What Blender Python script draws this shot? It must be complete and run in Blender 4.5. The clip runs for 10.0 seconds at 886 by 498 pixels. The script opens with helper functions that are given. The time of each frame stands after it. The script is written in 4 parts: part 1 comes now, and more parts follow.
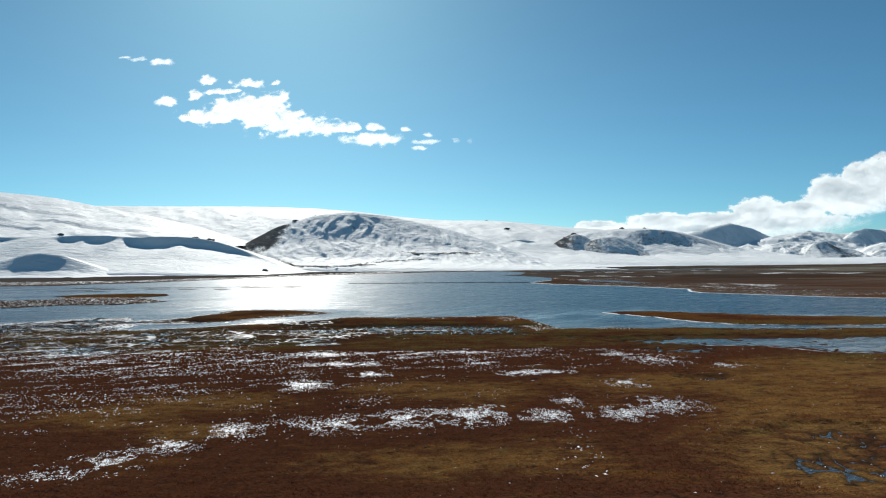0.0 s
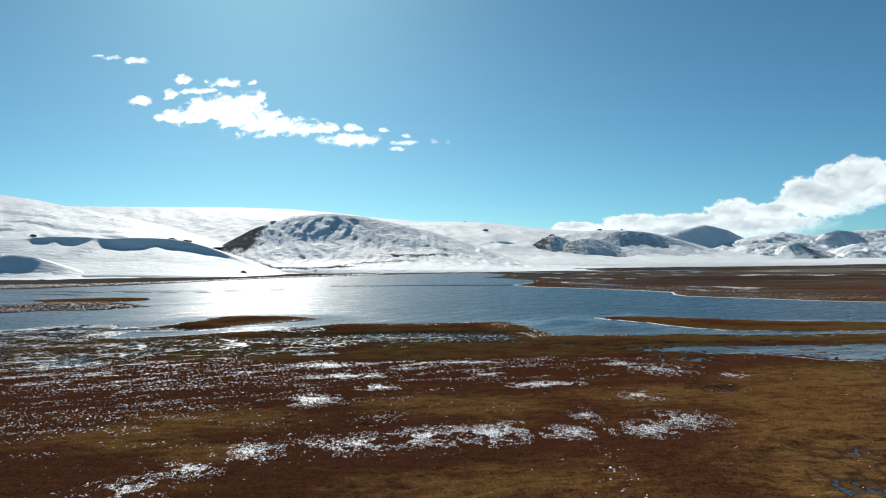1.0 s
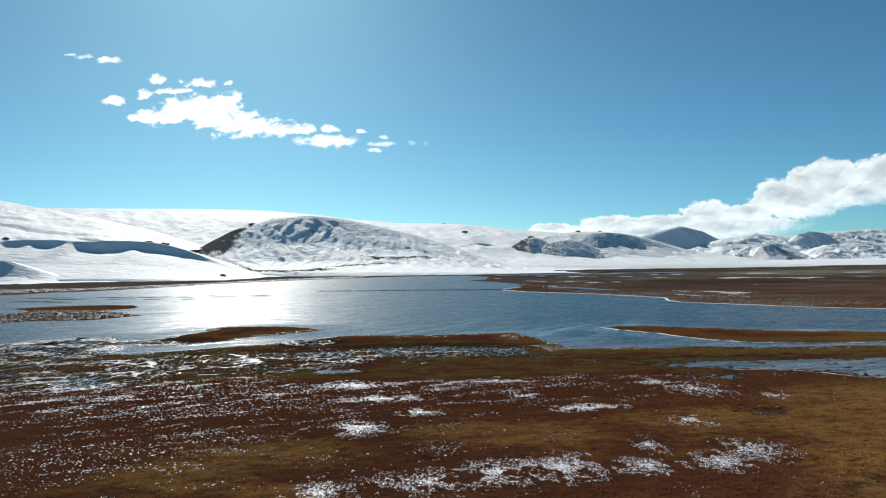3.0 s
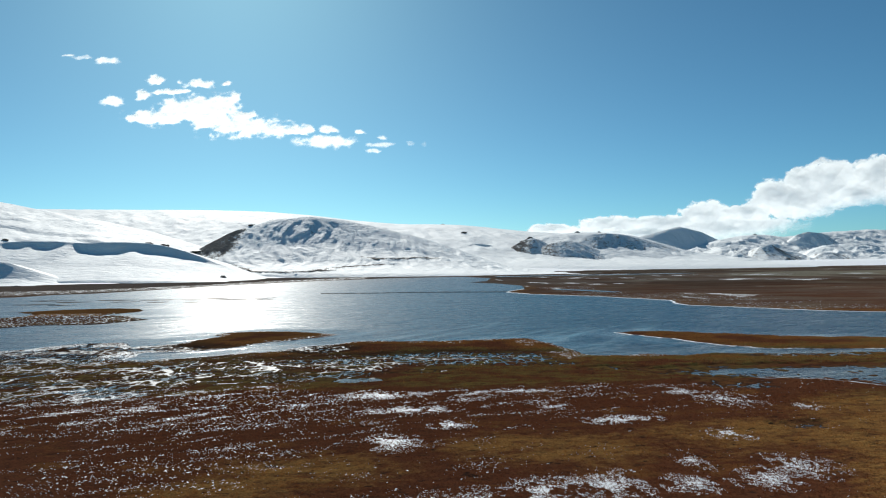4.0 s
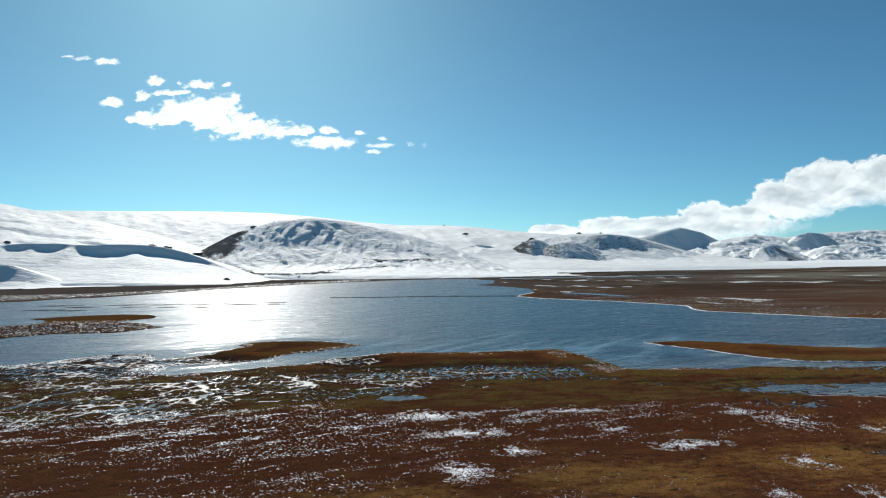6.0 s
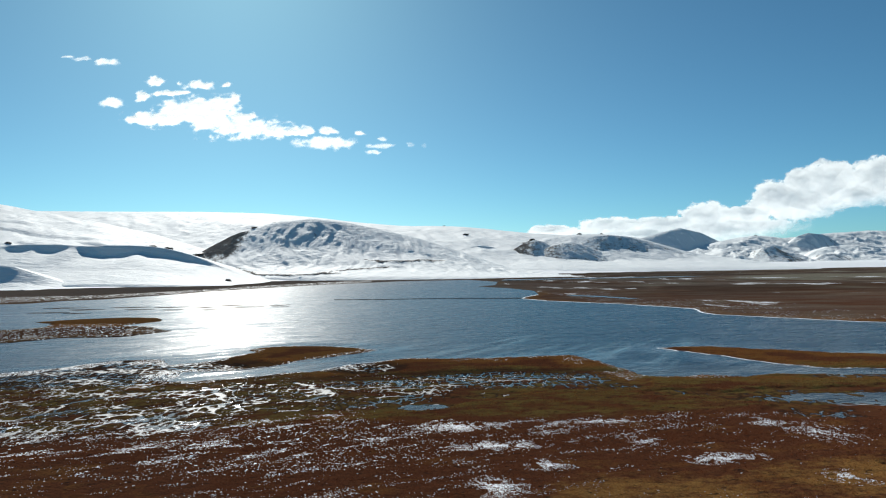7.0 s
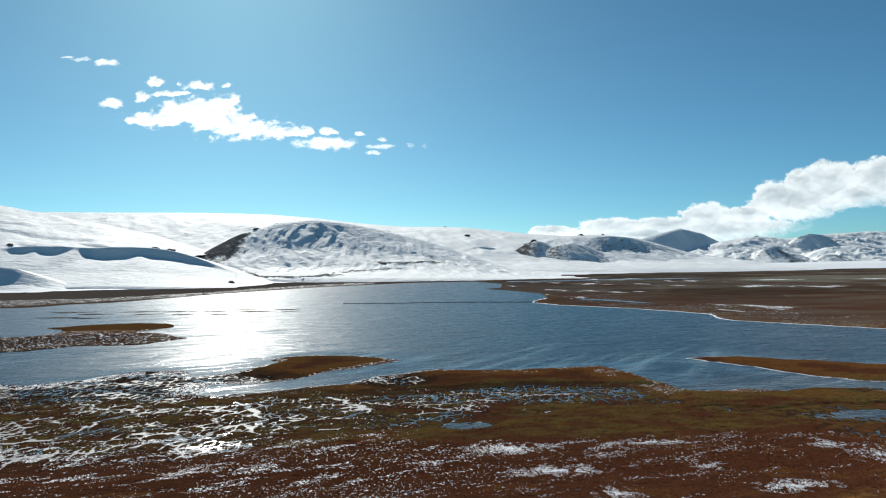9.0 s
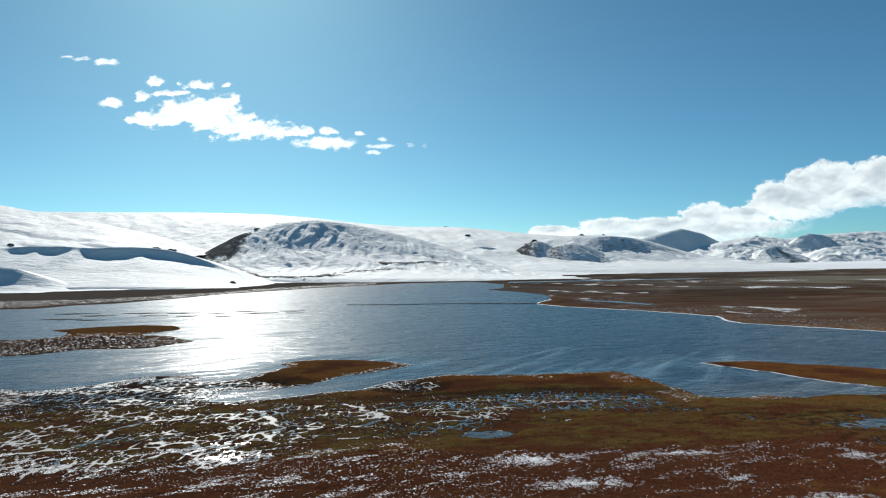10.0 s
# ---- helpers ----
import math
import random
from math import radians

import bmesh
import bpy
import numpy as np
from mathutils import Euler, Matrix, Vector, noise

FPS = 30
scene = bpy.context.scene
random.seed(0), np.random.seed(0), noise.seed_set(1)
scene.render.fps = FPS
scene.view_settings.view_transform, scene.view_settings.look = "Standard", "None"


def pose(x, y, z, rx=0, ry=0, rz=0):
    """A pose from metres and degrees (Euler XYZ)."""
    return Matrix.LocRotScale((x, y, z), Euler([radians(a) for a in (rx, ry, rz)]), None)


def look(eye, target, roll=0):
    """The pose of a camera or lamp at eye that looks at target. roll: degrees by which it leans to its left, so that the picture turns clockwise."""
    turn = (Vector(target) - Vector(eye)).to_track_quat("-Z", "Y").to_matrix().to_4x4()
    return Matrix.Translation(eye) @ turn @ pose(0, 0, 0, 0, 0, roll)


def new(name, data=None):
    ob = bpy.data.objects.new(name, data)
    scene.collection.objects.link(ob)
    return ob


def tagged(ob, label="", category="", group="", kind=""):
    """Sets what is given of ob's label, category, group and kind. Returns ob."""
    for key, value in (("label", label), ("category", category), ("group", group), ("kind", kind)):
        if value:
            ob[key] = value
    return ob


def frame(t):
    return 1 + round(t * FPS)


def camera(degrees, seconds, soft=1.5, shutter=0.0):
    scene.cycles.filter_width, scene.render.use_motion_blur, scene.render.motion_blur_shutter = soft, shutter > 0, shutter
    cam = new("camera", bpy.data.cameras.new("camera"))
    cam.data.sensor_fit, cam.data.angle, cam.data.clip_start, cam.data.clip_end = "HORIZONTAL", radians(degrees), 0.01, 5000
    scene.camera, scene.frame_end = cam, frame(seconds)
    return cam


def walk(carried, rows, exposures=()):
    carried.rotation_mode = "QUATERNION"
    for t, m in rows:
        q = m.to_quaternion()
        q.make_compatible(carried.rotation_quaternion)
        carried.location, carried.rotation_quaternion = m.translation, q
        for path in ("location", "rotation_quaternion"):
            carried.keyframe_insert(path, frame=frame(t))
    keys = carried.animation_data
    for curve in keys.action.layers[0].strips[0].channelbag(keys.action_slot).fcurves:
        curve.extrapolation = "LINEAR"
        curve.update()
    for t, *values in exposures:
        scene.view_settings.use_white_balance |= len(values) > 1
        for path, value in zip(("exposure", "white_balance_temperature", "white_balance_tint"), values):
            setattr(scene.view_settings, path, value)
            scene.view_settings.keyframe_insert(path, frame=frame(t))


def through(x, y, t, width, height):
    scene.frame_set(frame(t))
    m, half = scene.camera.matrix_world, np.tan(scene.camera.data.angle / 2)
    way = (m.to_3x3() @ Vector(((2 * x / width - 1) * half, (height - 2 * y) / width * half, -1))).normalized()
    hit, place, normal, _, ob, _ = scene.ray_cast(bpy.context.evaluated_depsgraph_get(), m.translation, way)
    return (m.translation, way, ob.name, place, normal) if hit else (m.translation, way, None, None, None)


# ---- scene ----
cam = camera(63.0, 10.0, soft=1.15)
# seconds, x, y, z, yaw, pitch, lean
PATH = [
    (0.0, 0.00, 0.00, 13.79, 0.00, 1.11, 0.67),
    (0.5, -1.86, 0.61, 14.42, -0.70, 1.15, 0.68),
    (1.0, -3.73, 1.21, 15.04, -1.78, 1.16, 0.69),
    (1.5, -5.63, 1.82, 15.66, -2.69, 1.19, 0.71),
    (2.0, -7.54, 2.44, 16.27, -3.11, 1.20, 0.74),
    (2.5, -9.46, 3.08, 16.88, -3.41, 1.21, 0.78),
    (4.0, -15.09, 5.06, 18.70, -3.77, 1.26, 0.88),
    (4.5, -16.92, 5.72, 19.32, -3.75, 1.28, 0.90),
    (5.0, -18.71, 6.36, 19.94, -3.78, 1.29, 0.91),
    (5.5, -20.49, 7.03, 20.56, -3.81, 1.29, 0.93),
    (7.0, -25.71, 9.15, 22.42, -3.89, 1.32, 0.93),
    (7.5, -27.42, 9.89, 23.04, -3.89, 1.33, 0.95),
    (8.0, -29.10, 10.65, 23.63, -3.94, 1.32, 0.95),
    (8.5, -30.75, 11.43, 24.21, -3.96, 1.34, 0.96),
    (9.0, -32.37, 12.23, 24.78, -3.96, 1.34, 0.95),
    (9.5, -33.95, 13.02, 25.35, -3.96, 1.32, 0.93),
    (10.0, -35.51, 13.83, 25.94, -4.00, 1.31, 0.92),
]
walk(cam, [(t, pose(x, y, z, 90 + pitch, lean, yaw)) for t, x, y, z, yaw, pitch, lean in PATH])

# ---- world and sun ----
SUN_AZ, SUN_EL = radians(-12.3), radians(29.0)
to_sun = Vector((math.sin(SUN_AZ) * math.cos(SUN_EL), math.cos(SUN_AZ) * math.cos(SUN_EL), math.sin(SUN_EL)))
world = bpy.data.worlds.new("sky")
scene.world = world
world.use_nodes = True
wn = world.node_tree
wn.nodes.clear()
sky = wn.nodes.new("ShaderNodeTexSky")
sky.sky_type = "NISHITA"
sky.sun_disc = False
sky.sun_elevation, sky.sun_rotation = SUN_EL, SUN_AZ
sky.altitude, sky.air_density, sky.dust_density, sky.ozone_density = 0, 0.6, 0.3, 5.0
back = wn.nodes.new("ShaderNodeBackground")
back.inputs["Strength"].default_value = 0.087
wout = wn.nodes.new("ShaderNodeOutputWorld")
tone = wn.nodes.new("ShaderNodeMix")
tone.data_type, tone.blend_type = "RGBA", "MULTIPLY"
tone.inputs[0].default_value, tone.inputs[7].default_value = 1.0, (0.608, 1.0, 0.901, 1)
wn.links.new(sky.outputs[0], tone.inputs[6])
wn.links.new(tone.outputs[2], back.inputs["Color"])
wn.links.new(back.outputs[0], wout.inputs["Surface"])
sun_data = bpy.data.lights.new("sun", "SUN")
sun_data.energy, sun_data.angle, sun_data.color = 5.2, radians(0.53), (1.0, 0.98, 0.91)
sun = new("sun", sun_data)
sun.matrix_world = look(to_sun * 200, (0, 0, 0))


# ---- noise on arrays ----
_perm = np.random.RandomState(7).permutation(1024)
_grad = np.random.RandomState(8).uniform(0, 2 * np.pi, 1024)


def _hash(i, j, seed):
    return _perm[(_perm[(i + seed * 57) & 1023] + j) & 1023]


def gnoise(x, y, seed=0):
    """Gradient noise, about -0.7 to 0.7."""
    x0, y0 = np.floor(x).astype(np.int64), np.floor(y).astype(np.int64)
    fx, fy = x - x0, y - y0
    u, v = fx * fx * fx * (fx * (fx * 6 - 15) + 10), fy * fy * fy * (fy * (fy * 6 - 15) + 10)

    def corner(a, b):
        g = _grad[_hash(x0 + a, y0 + b, seed)]
        return np.cos(g) * (fx - a) + np.sin(g) * (fy - b)
    n0 = corner(0, 0) * (1 - u) + corner(1, 0) * u
    n1 = corner(0, 1) * (1 - u) + corner(1, 1) * u
    return n0 * (1 - v) + n1 * v


def fbm(x, y, octaves=4, seed=0, gain=0.5):
    out, amp = 0.0, 1.0
    for k in range(octaves):
        out = out + amp * gnoise(x * 2.03 ** k + 13.7 * k, y * 2.03 ** k - 7.1 * k, seed + k)
        amp *= gain
    return out


def cells(x, y, seed=0):
    """Distances to the nearest and the second nearest of scattered points."""
    x0, y0 = np.floor(x).astype(np.int64), np.floor(y).astype(np.int64)
    f1, f2 = np.full(np.shape(x), 9.0), np.full(np.shape(x), 9.0)
    for a in (-1, 0, 1):
        for b in (-1, 0, 1):
            h = _hash(x0 + a, y0 + b, seed)
            px, py = x0 + a + (h % 32 + 0.5) / 32, y0 + b + (h // 32 + 0.5) / 32
            dd = np.hypot(px - x, py - y)
            f2 = np.where(dd < f1, f1, np.minimum(f2, dd))
            f1 = np.minimum(f1, dd)
    return f1, f2


def step(a, b, v):
    q = np.clip((v - a) / (b - a), 0, 1)
    return q * q * (3 - 2 * q)


def blob(x, y, cx, cy, rx, ry):
    return np.clip(1.4 - np.hypot((x - cx) / rx, (y - cy) / ry), 0, 1)


def edge_distance(x, y, poly):
    """Distance to a closed outline, positive inside."""
    inside, best = np.zeros(x.shape, bool), np.full(x.shape, 1e9)
    n = len(poly)
    for i in range(n):
        (ax, ay), (bx, by) = poly[i], poly[(i + 1) % n]
        dx, dy = bx - ax, by - ay
        q = np.clip(((x - ax) * dx + (y - ay) * dy) / (dx * dx + dy * dy), 0, 1)
        best = np.minimum(best, (x - ax - q * dx) ** 2 + (y - ay - q * dy) ** 2)
        if dy:
            inside ^= ((ay > y) != (by > y)) & (x < ax + (y - ay) * dx / dy)
    return np.where(inside, 1, -1) * np.sqrt(best)


def line_distance(x, y, line):
    """Square of the distance to an open line."""
    best = np.full(x.shape, 1e9)
    for (ax, ay), (bx, by) in zip(line[:-1], line[1:]):
        dx, dy = bx - ax, by - ay
        q = np.clip(((x - ax) * dx + (y - ay) * dy) / (dx * dx + dy * dy), 0, 1)
        best = np.minimum(best, (x - ax - q * dx) ** 2 + (y - ay - q * dy) ** 2)
    return best


# ---- mesh helpers ----
def mesh_object(name, verts, faces, material, parent=None, attributes=None, smooth=True):
    """One mesh from arrays of places and of faces with the same number of corners."""
    me = bpy.data.meshes.new(name)
    verts, faces = np.asarray(verts, np.float32), np.asarray(faces, np.int32)
    n, k = faces.shape
    me.vertices.add(len(verts))
    me.vertices.foreach_set("co", verts.ravel())
    me.loops.add(n * k)
    me.loops.foreach_set("vertex_index", faces.ravel())
    me.polygons.add(n)
    me.polygons.foreach_set("loop_start", np.arange(0, n * k, k, dtype=np.int32))
    me.polygons.foreach_set("use_smooth", np.full(n, smooth))
    for key, values in (attributes or {}).items():
        me.attributes.new(key, "FLOAT", "POINT").data.foreach_set("value", np.asarray(values, np.float32).ravel())
    me.update(calc_edges=True)
    me.validate()
    me.materials.append(material)
    ob = new(name, me)
    if parent:
        ob.parent = parent
    return ob


def grid_faces(rows, cols):
    i = np.arange(rows * cols).reshape(rows, cols)
    return np.stack([i[:-1, :-1], i[:-1, 1:], i[1:, 1:], i[1:, :-1]], -1).reshape(-1, 4)


# ---- materials ----
class Nodes:
    def __init__(self, name):
        self.material = bpy.data.materials.new(name)
        self.material.use_nodes = True
        self.tree = self.material.node_tree
        self.tree.nodes.clear()

    def add(self, kind, out=0, **inputs):
        node = self.tree.nodes.new("ShaderNode" + kind)
        for key, value in inputs.items():
            key = key.replace("_", " ")
            slot = node.inputs[int(key[1:])] if key[0] == "i" and key[1:].isdigit() else node.inputs[key]
            if isinstance(value, bpy.types.NodeSocket):
                self.tree.links.new(value, slot)
            else:
                slot.default_value = value
        self.node = node
        return node.outputs[out]

    def value(self, key):
        out = self.add("Attribute", 2)
        self.node.attribute_name = key
        return out

    def place(self, sx, sy, sz):
        geo = self.add("NewGeometry", 0)
        return self.add("Mapping", Vector=geo, Scale=(sx, sy, sz))

    def noise(self, vector, scale, detail=4.0, rough=0.55, warp=0.0):
        return self.add("TexNoise", 0, Vector=vector, Scale=scale, Detail=detail, Roughness=rough, Distortion=warp)

    def drawn(self, along, across, turn):
        """Places stretched along a direction in plan."""
        geo = self.add("NewGeometry", 0)
        out = self.add("Mapping", Vector=geo, Scale=(along, across, 1), Rotation=(0, 0, turn))
        self.node.vector_type = "TEXTURE"
        return out

    def math(self, op, a, b=0.0, c=0.0):
        out = self.add("Math", 0, i0=a, i1=b, i2=c)
        self.node.operation = op
        return out

    def band(self, value, low, high):
        out = self.add("MapRange", 0, Value=value)
        self.node.interpolation_type = "SMOOTHSTEP"
        self.node.inputs["From Min"].default_value, self.node.inputs["From Max"].default_value = low, high
        return out

    def mix(self, fac, a, b):
        out = self.add("Mix", 2)
        self.node.data_type = "RGBA"
        for slot, v in ((0, fac), (6, a), (7, b)):
            if isinstance(v, bpy.types.NodeSocket):
                self.tree.links.new(v, self.node.inputs[slot])
            else:
                self.node.inputs[slot].default_value = (*v, 1) if isinstance(v, tuple) else v
        return out

    def bump(self, height, strength, distance):
        return self.add("Bump", 0, Height=height, Strength=strength, Distance=distance)

    def finish(self, shader):
        out = self.tree.nodes.new("ShaderNodeOutputMaterial")
        self.tree.links.new(shader, out.inputs["Surface"])
        return self.material


RED, RUST, OCHRE, OLIVE = (0.212, 0.074, 0.034), (0.35, 0.146, 0.043), (0.48, 0.240, 0.072), (0.28, 0.178, 0.052)
MUD, PEAT, SNOW = (0.275, 0.20, 0.155), (0.052, 0.034, 0.024), (0.86, 0.88, 0.90)


def grass_colour(n, fine):
    """Colour of the marsh by what grows on it."""
    wide = n.noise(n.place(0.5, 1, 1), 0.12, 5, 0.6)
    mid = n.noise(n.place(0.7, 1, 1), 0.9, 5, 0.65)
    och = n.band(n.math("ADD", n.value("ochre"), n.math("MULTIPLY_ADD", mid, 1.6, -0.8)), 0.2, 1.0)
    oli = n.band(n.math("ADD", n.value("olive"), n.math("MULTIPLY_ADD", mid, 0.8, -0.4)), 0.2, 0.8)
    rust = n.band(n.math("ADD", n.value("rust"), n.math("MULTIPLY_ADD", wide, 1.2, -0.6)), 0.2, 0.75)
    patch = n.noise(n.place(0.6, 1, 1), 0.3, 5, 0.65, 0.4)
    col = n.mix(rust, RED, RUST)
    turf = n.noise(n.place(0.5, 1, 1), 0.22, 6, 0.7, 0.8)
    oli = n.math("MULTIPLY", oli, n.band(patch, 0.3, 0.6))
    och = n.math("MULTIPLY", och, n.band(patch, 0.75, 0.45))
    col = n.mix(oli, col, OLIVE)
    col = n.mix(och, col, OCHRE)
    col = n.mix(n.math("MULTIPLY", n.band(turf, 0.52, 0.64), 0.75), col, RED)
    col = n.mix(n.math("MULTIPLY", n.band(turf, 0.44, 0.34), 0.55), col, RUST)
    return col, mid, wide


def ground_material():
    n = Nodes("marsh ground")
    p = n.place(1, 1, 1)
    fine = n.noise(p, 5.0, 4, 0.65)
    col, mid, wide = grass_colour(n, fine)
    col = n.mix(n.value("mud"), col, MUD)
    col = n.mix(n.value("pale"), col, (0.42, 0.355, 0.25))
    col = n.mix(n.math("MULTIPLY", n.band(fine, 0.56, 0.36), 0.5), col, PEAT)
    col = n.mix(n.math("MULTIPLY", n.band(mid, 0.45, 0.3), 0.5), col, PEAT)
    pits = n.noise(n.place(0.55, 1, 1), 1.3, 2, 0.5)
    col = n.mix(n.math("MULTIPLY", n.band(pits, 0.36, 0.27), 0.85), col, PEAT)
    col = n.mix(n.value("peat"), col, PEAT)
    speck = n.noise(n.place(0.6, 1, 1), 1.6, 4, 0.7)
    snow = n.band(n.math("ADD", n.value("snow"), n.math("MULTIPLY_ADD", speck, 1.6, -0.8)), 0.47, 0.6)
    height = n.math("ADD", n.math("MULTIPLY", fine, 0.35), mid)
    relief = n.bump(height, 0.9, 0.4)
    dry = n.add("BsdfDiffuse", Color=col, Roughness=0.8, Normal=relief)
    white = n.add("BsdfPrincipled", Base_Color=(*SNOW, 1), Roughness=0.75, Normal=relief)
    n.node.inputs["Specular IOR Level"].default_value = 0.2
    thaw = n.noise(n.place(0.5, 0.8, 1), 1.1, 4, 0.6)
    rime = n.band(n.math("ADD", n.value("rime"), n.math("MULTIPLY_ADD", thaw, 1.2, -0.6)), 0.3, 0.75)
    ice_col = n.mix(n.band(fine, 0.35, 0.65), (0.16, 0.16, 0.165), (0.50, 0.49, 0.48))
    ice = n.add("BsdfPrincipled", Base_Color=ice_col, Roughness=0.55, IOR=1.2, Normal=n.bump(fine, 0.35, 0.08))
    n.node.inputs["Specular IOR Level"].default_value = 0.25
    frozen = n.add("MixShader", Fac=rime, i1=dry, i2=ice)
    return n.finish(n.add("MixShader", Fac=snow, i1=frozen, i2=white))


def water_material():
    n = Nodes("lake water")
    ripple = n.noise(n.place(0.45, 1.0, 1), 0.7, 5, 0.65, 0.5)
    swell = n.noise(n.place(0.35, 0.55, 1), 0.20, 5, 0.6, 0.8)
    streak = n.noise(n.drawn(95, 20, 0.35), 1.0, 5, 0.65, 1.0)
    calm = n.math("ADD", n.value("calm"), n.math("MULTIPLY_ADD", streak, 2.2, -1.1))
    calm = n.band(calm, 0.1, 0.75)
    gust = n.noise(n.drawn(20, 6, 0.5), 1.0, 5, 0.62, 0.7)
    # paler streaks drawn out along one direction off the near shore
    pale_streaks = n.band(n.noise(n.drawn(70, 6, 0.95), 1.0, 5, 0.62, 0.5), 0.48, 0.75)
    pale_streaks = n.math("MULTIPLY", pale_streaks, n.value("pale_streaks"))
    rough = n.math("ADD", n.math("MULTIPLY_ADD", calm, -0.10, 0.205), n.math("MULTIPLY", gust, 0.13))
    col = n.mix(pale_streaks, (0.005, 0.024, 0.050), (0.24, 0.38, 0.44))
    col = n.mix(n.value("silt"), col, (0.055, 0.055, 0.056))
    b = n.add("BsdfPrincipled", Base_Color=col, Roughness=rough, IOR=1.13)
    body = n.node
    first = n.bump(swell, n.math("MULTIPLY_ADD", calm, -0.15, 0.32), 1.6)
    first = n.add("Bump", 0, Height=gust, Strength=0.38, Distance=1.2, Normal=first)
    second = n.add("Bump", 0, Height=ripple, Strength=n.math("MULTIPLY_ADD", calm, -0.14, 0.24), Distance=0.22, Normal=first)
    n.tree.links.new(second, body.inputs["Normal"])
    return n.finish(b)


def hill_material():
    n = Nodes("snow over rock")
    p = n.place(1, 1, 1)
    wide = n.noise(p, 0.012, 6, 0.62, 0.6)
    mid = n.noise(n.place(1, 0.6, 2.0), 0.05, 6, 0.65, 0.5)
    fine = n.noise(p, 0.35, 4, 0.6)
    broken = n.noise(n.place(1, 0.7, 2.0), 0.17, 5, 0.65, 0.4)
    fac = n.math("ADD", n.value("rock"), n.math("MULTIPLY_ADD", mid, 1.3, -0.65))
    fac = n.math("ADD", fac, n.math("MULTIPLY_ADD", broken, 1.2, -0.6))
    fac = n.math("ADD", fac, n.math("MULTIPLY_ADD", fine, 0.35, -0.17))
    fac = n.band(fac, 0.34, 0.72)
    stone = n.mix(broken, (0.12, 0.098, 0.086), (0.46, 0.36, 0.29))
    snow = n.mix(wide, (0.82, 0.86, 0.87), (0.90, 0.92, 0.91))
    drift = n.noise(n.place(0.5, 1.2, 3.0), 0.06, 5, 0.6, 1.0)
    height = n.math("ADD", n.math("MULTIPLY", mid, 0.8), n.math("MULTIPLY", fine, 0.10))
    height = n.math("ADD", height, drift)
    relief = n.bump(height, 0.55, 4.0)
    bare = n.add("BsdfDiffuse", Color=stone, Roughness=0.8, Normal=relief)
    white = n.add("BsdfPrincipled", Base_Color=snow, Roughness=0.75, Normal=relief)
    n.node.inputs["Specular IOR Level"].default_value = 0.2
    return n.finish(n.add("MixShader", Fac=fac, i1=white, i2=bare))


def snow_material():
    n = Nodes("old snow")
    fine = n.noise(n.place(1, 1, 1), 6.0, 4, 0.6)
    col = n.mix(fine, (0.74, 0.77, 0.82), (0.90, 0.91, 0.92))
    b = n.add("BsdfPrincipled", Base_Color=col, Roughness=0.6, Normal=n.bump(fine, 0.5, 0.06))
    return n.finish(b)


def tuft_material():
    n = Nodes("dry grass")
    geo = n.add("NewGeometry", 8)
    col, mid, wide = grass_colour(n, None)
    col = n.mix(n.math("MULTIPLY", geo, 0.5), col, n.mix(geo, PEAT, RED))
    d = n.add("BsdfDiffuse", Color=col)
    tr = n.add("BsdfTranslucent", Color=col)
    return n.finish(n.add("MixShader", Fac=0.22, i1=d, i2=tr))


def cloud_material():
    n = Nodes("cloud")
    wisp = n.noise(n.place(0.7, 1, 1.2), 0.022, 6, 0.68, 0.4)
    torn = n.math("MULTIPLY", n.math("MULTIPLY_ADD", wisp, 1.5, -0.75), n.value("torn"))
    alpha = n.band(n.math("ADD", n.value("thick"), torn), 0.08, 1.15)
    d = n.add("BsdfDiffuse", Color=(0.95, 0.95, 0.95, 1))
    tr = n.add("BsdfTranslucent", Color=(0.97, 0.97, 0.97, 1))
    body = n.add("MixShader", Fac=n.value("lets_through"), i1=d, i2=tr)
    clear = n.add("BsdfTransparent")
    return n.finish(n.add("MixShader", Fac=alpha, i1=clear, i2=body))


def rock_material():
    n = Nodes("dark rock")
    fine = n.noise(n.place(1, 1, 1), 0.5, 5, 0.65)
    col = n.mix(fine, (0.04, 0.035, 0.032), (0.14, 0.11, 0.09))
    return n.finish(n.add("BsdfPrincipled", Base_Color=col, Roughness=0.9, Normal=n.bump(fine, 0.8, 1.0)))


ground_mat, water_mat, hill_mat, snow_mat = ground_material(), water_material(), hill_material(), snow_material()
tuft_mat, cloud_mat, rock_mat = tuft_material(), cloud_material(), rock_material()

# ---- plan of the lake ----
NEAR_SHORE = [(-700, 165), (-300, 176), (-122, 181), (-114, 178), (-104, 184), (-97, 194), (-85, 196), (-78, 184),
              (-70, 190), (-63, 206), (-66, 215), (-57, 220), (-45, 217.5), (-30, 205.5), (-36.5, 196), (-46, 189),
              (-53, 177), (-62, 171), (-72, 171), (-72, 159), (-66, 158), (-51, 164), (-42, 168), (-36, 178),
              (-22, 185), (-1, 181.5), (6, 183.5), (18, 183.5), (22, 164), (23.7, 149.5), (29, 148), (43, 146)]
RIGHT_SPIT = [(49.5, 148), (58, 146.5), (70, 144), (108, 143), (110, 146), (72, 150.5), (62, 153), (56, 164.5), (53, 171), (49, 180.5),
              (45.5, 188), (43, 194.5), (56, 194.5), (69, 185), (79, 177), (102, 168), (150, 155), (260, 140)]
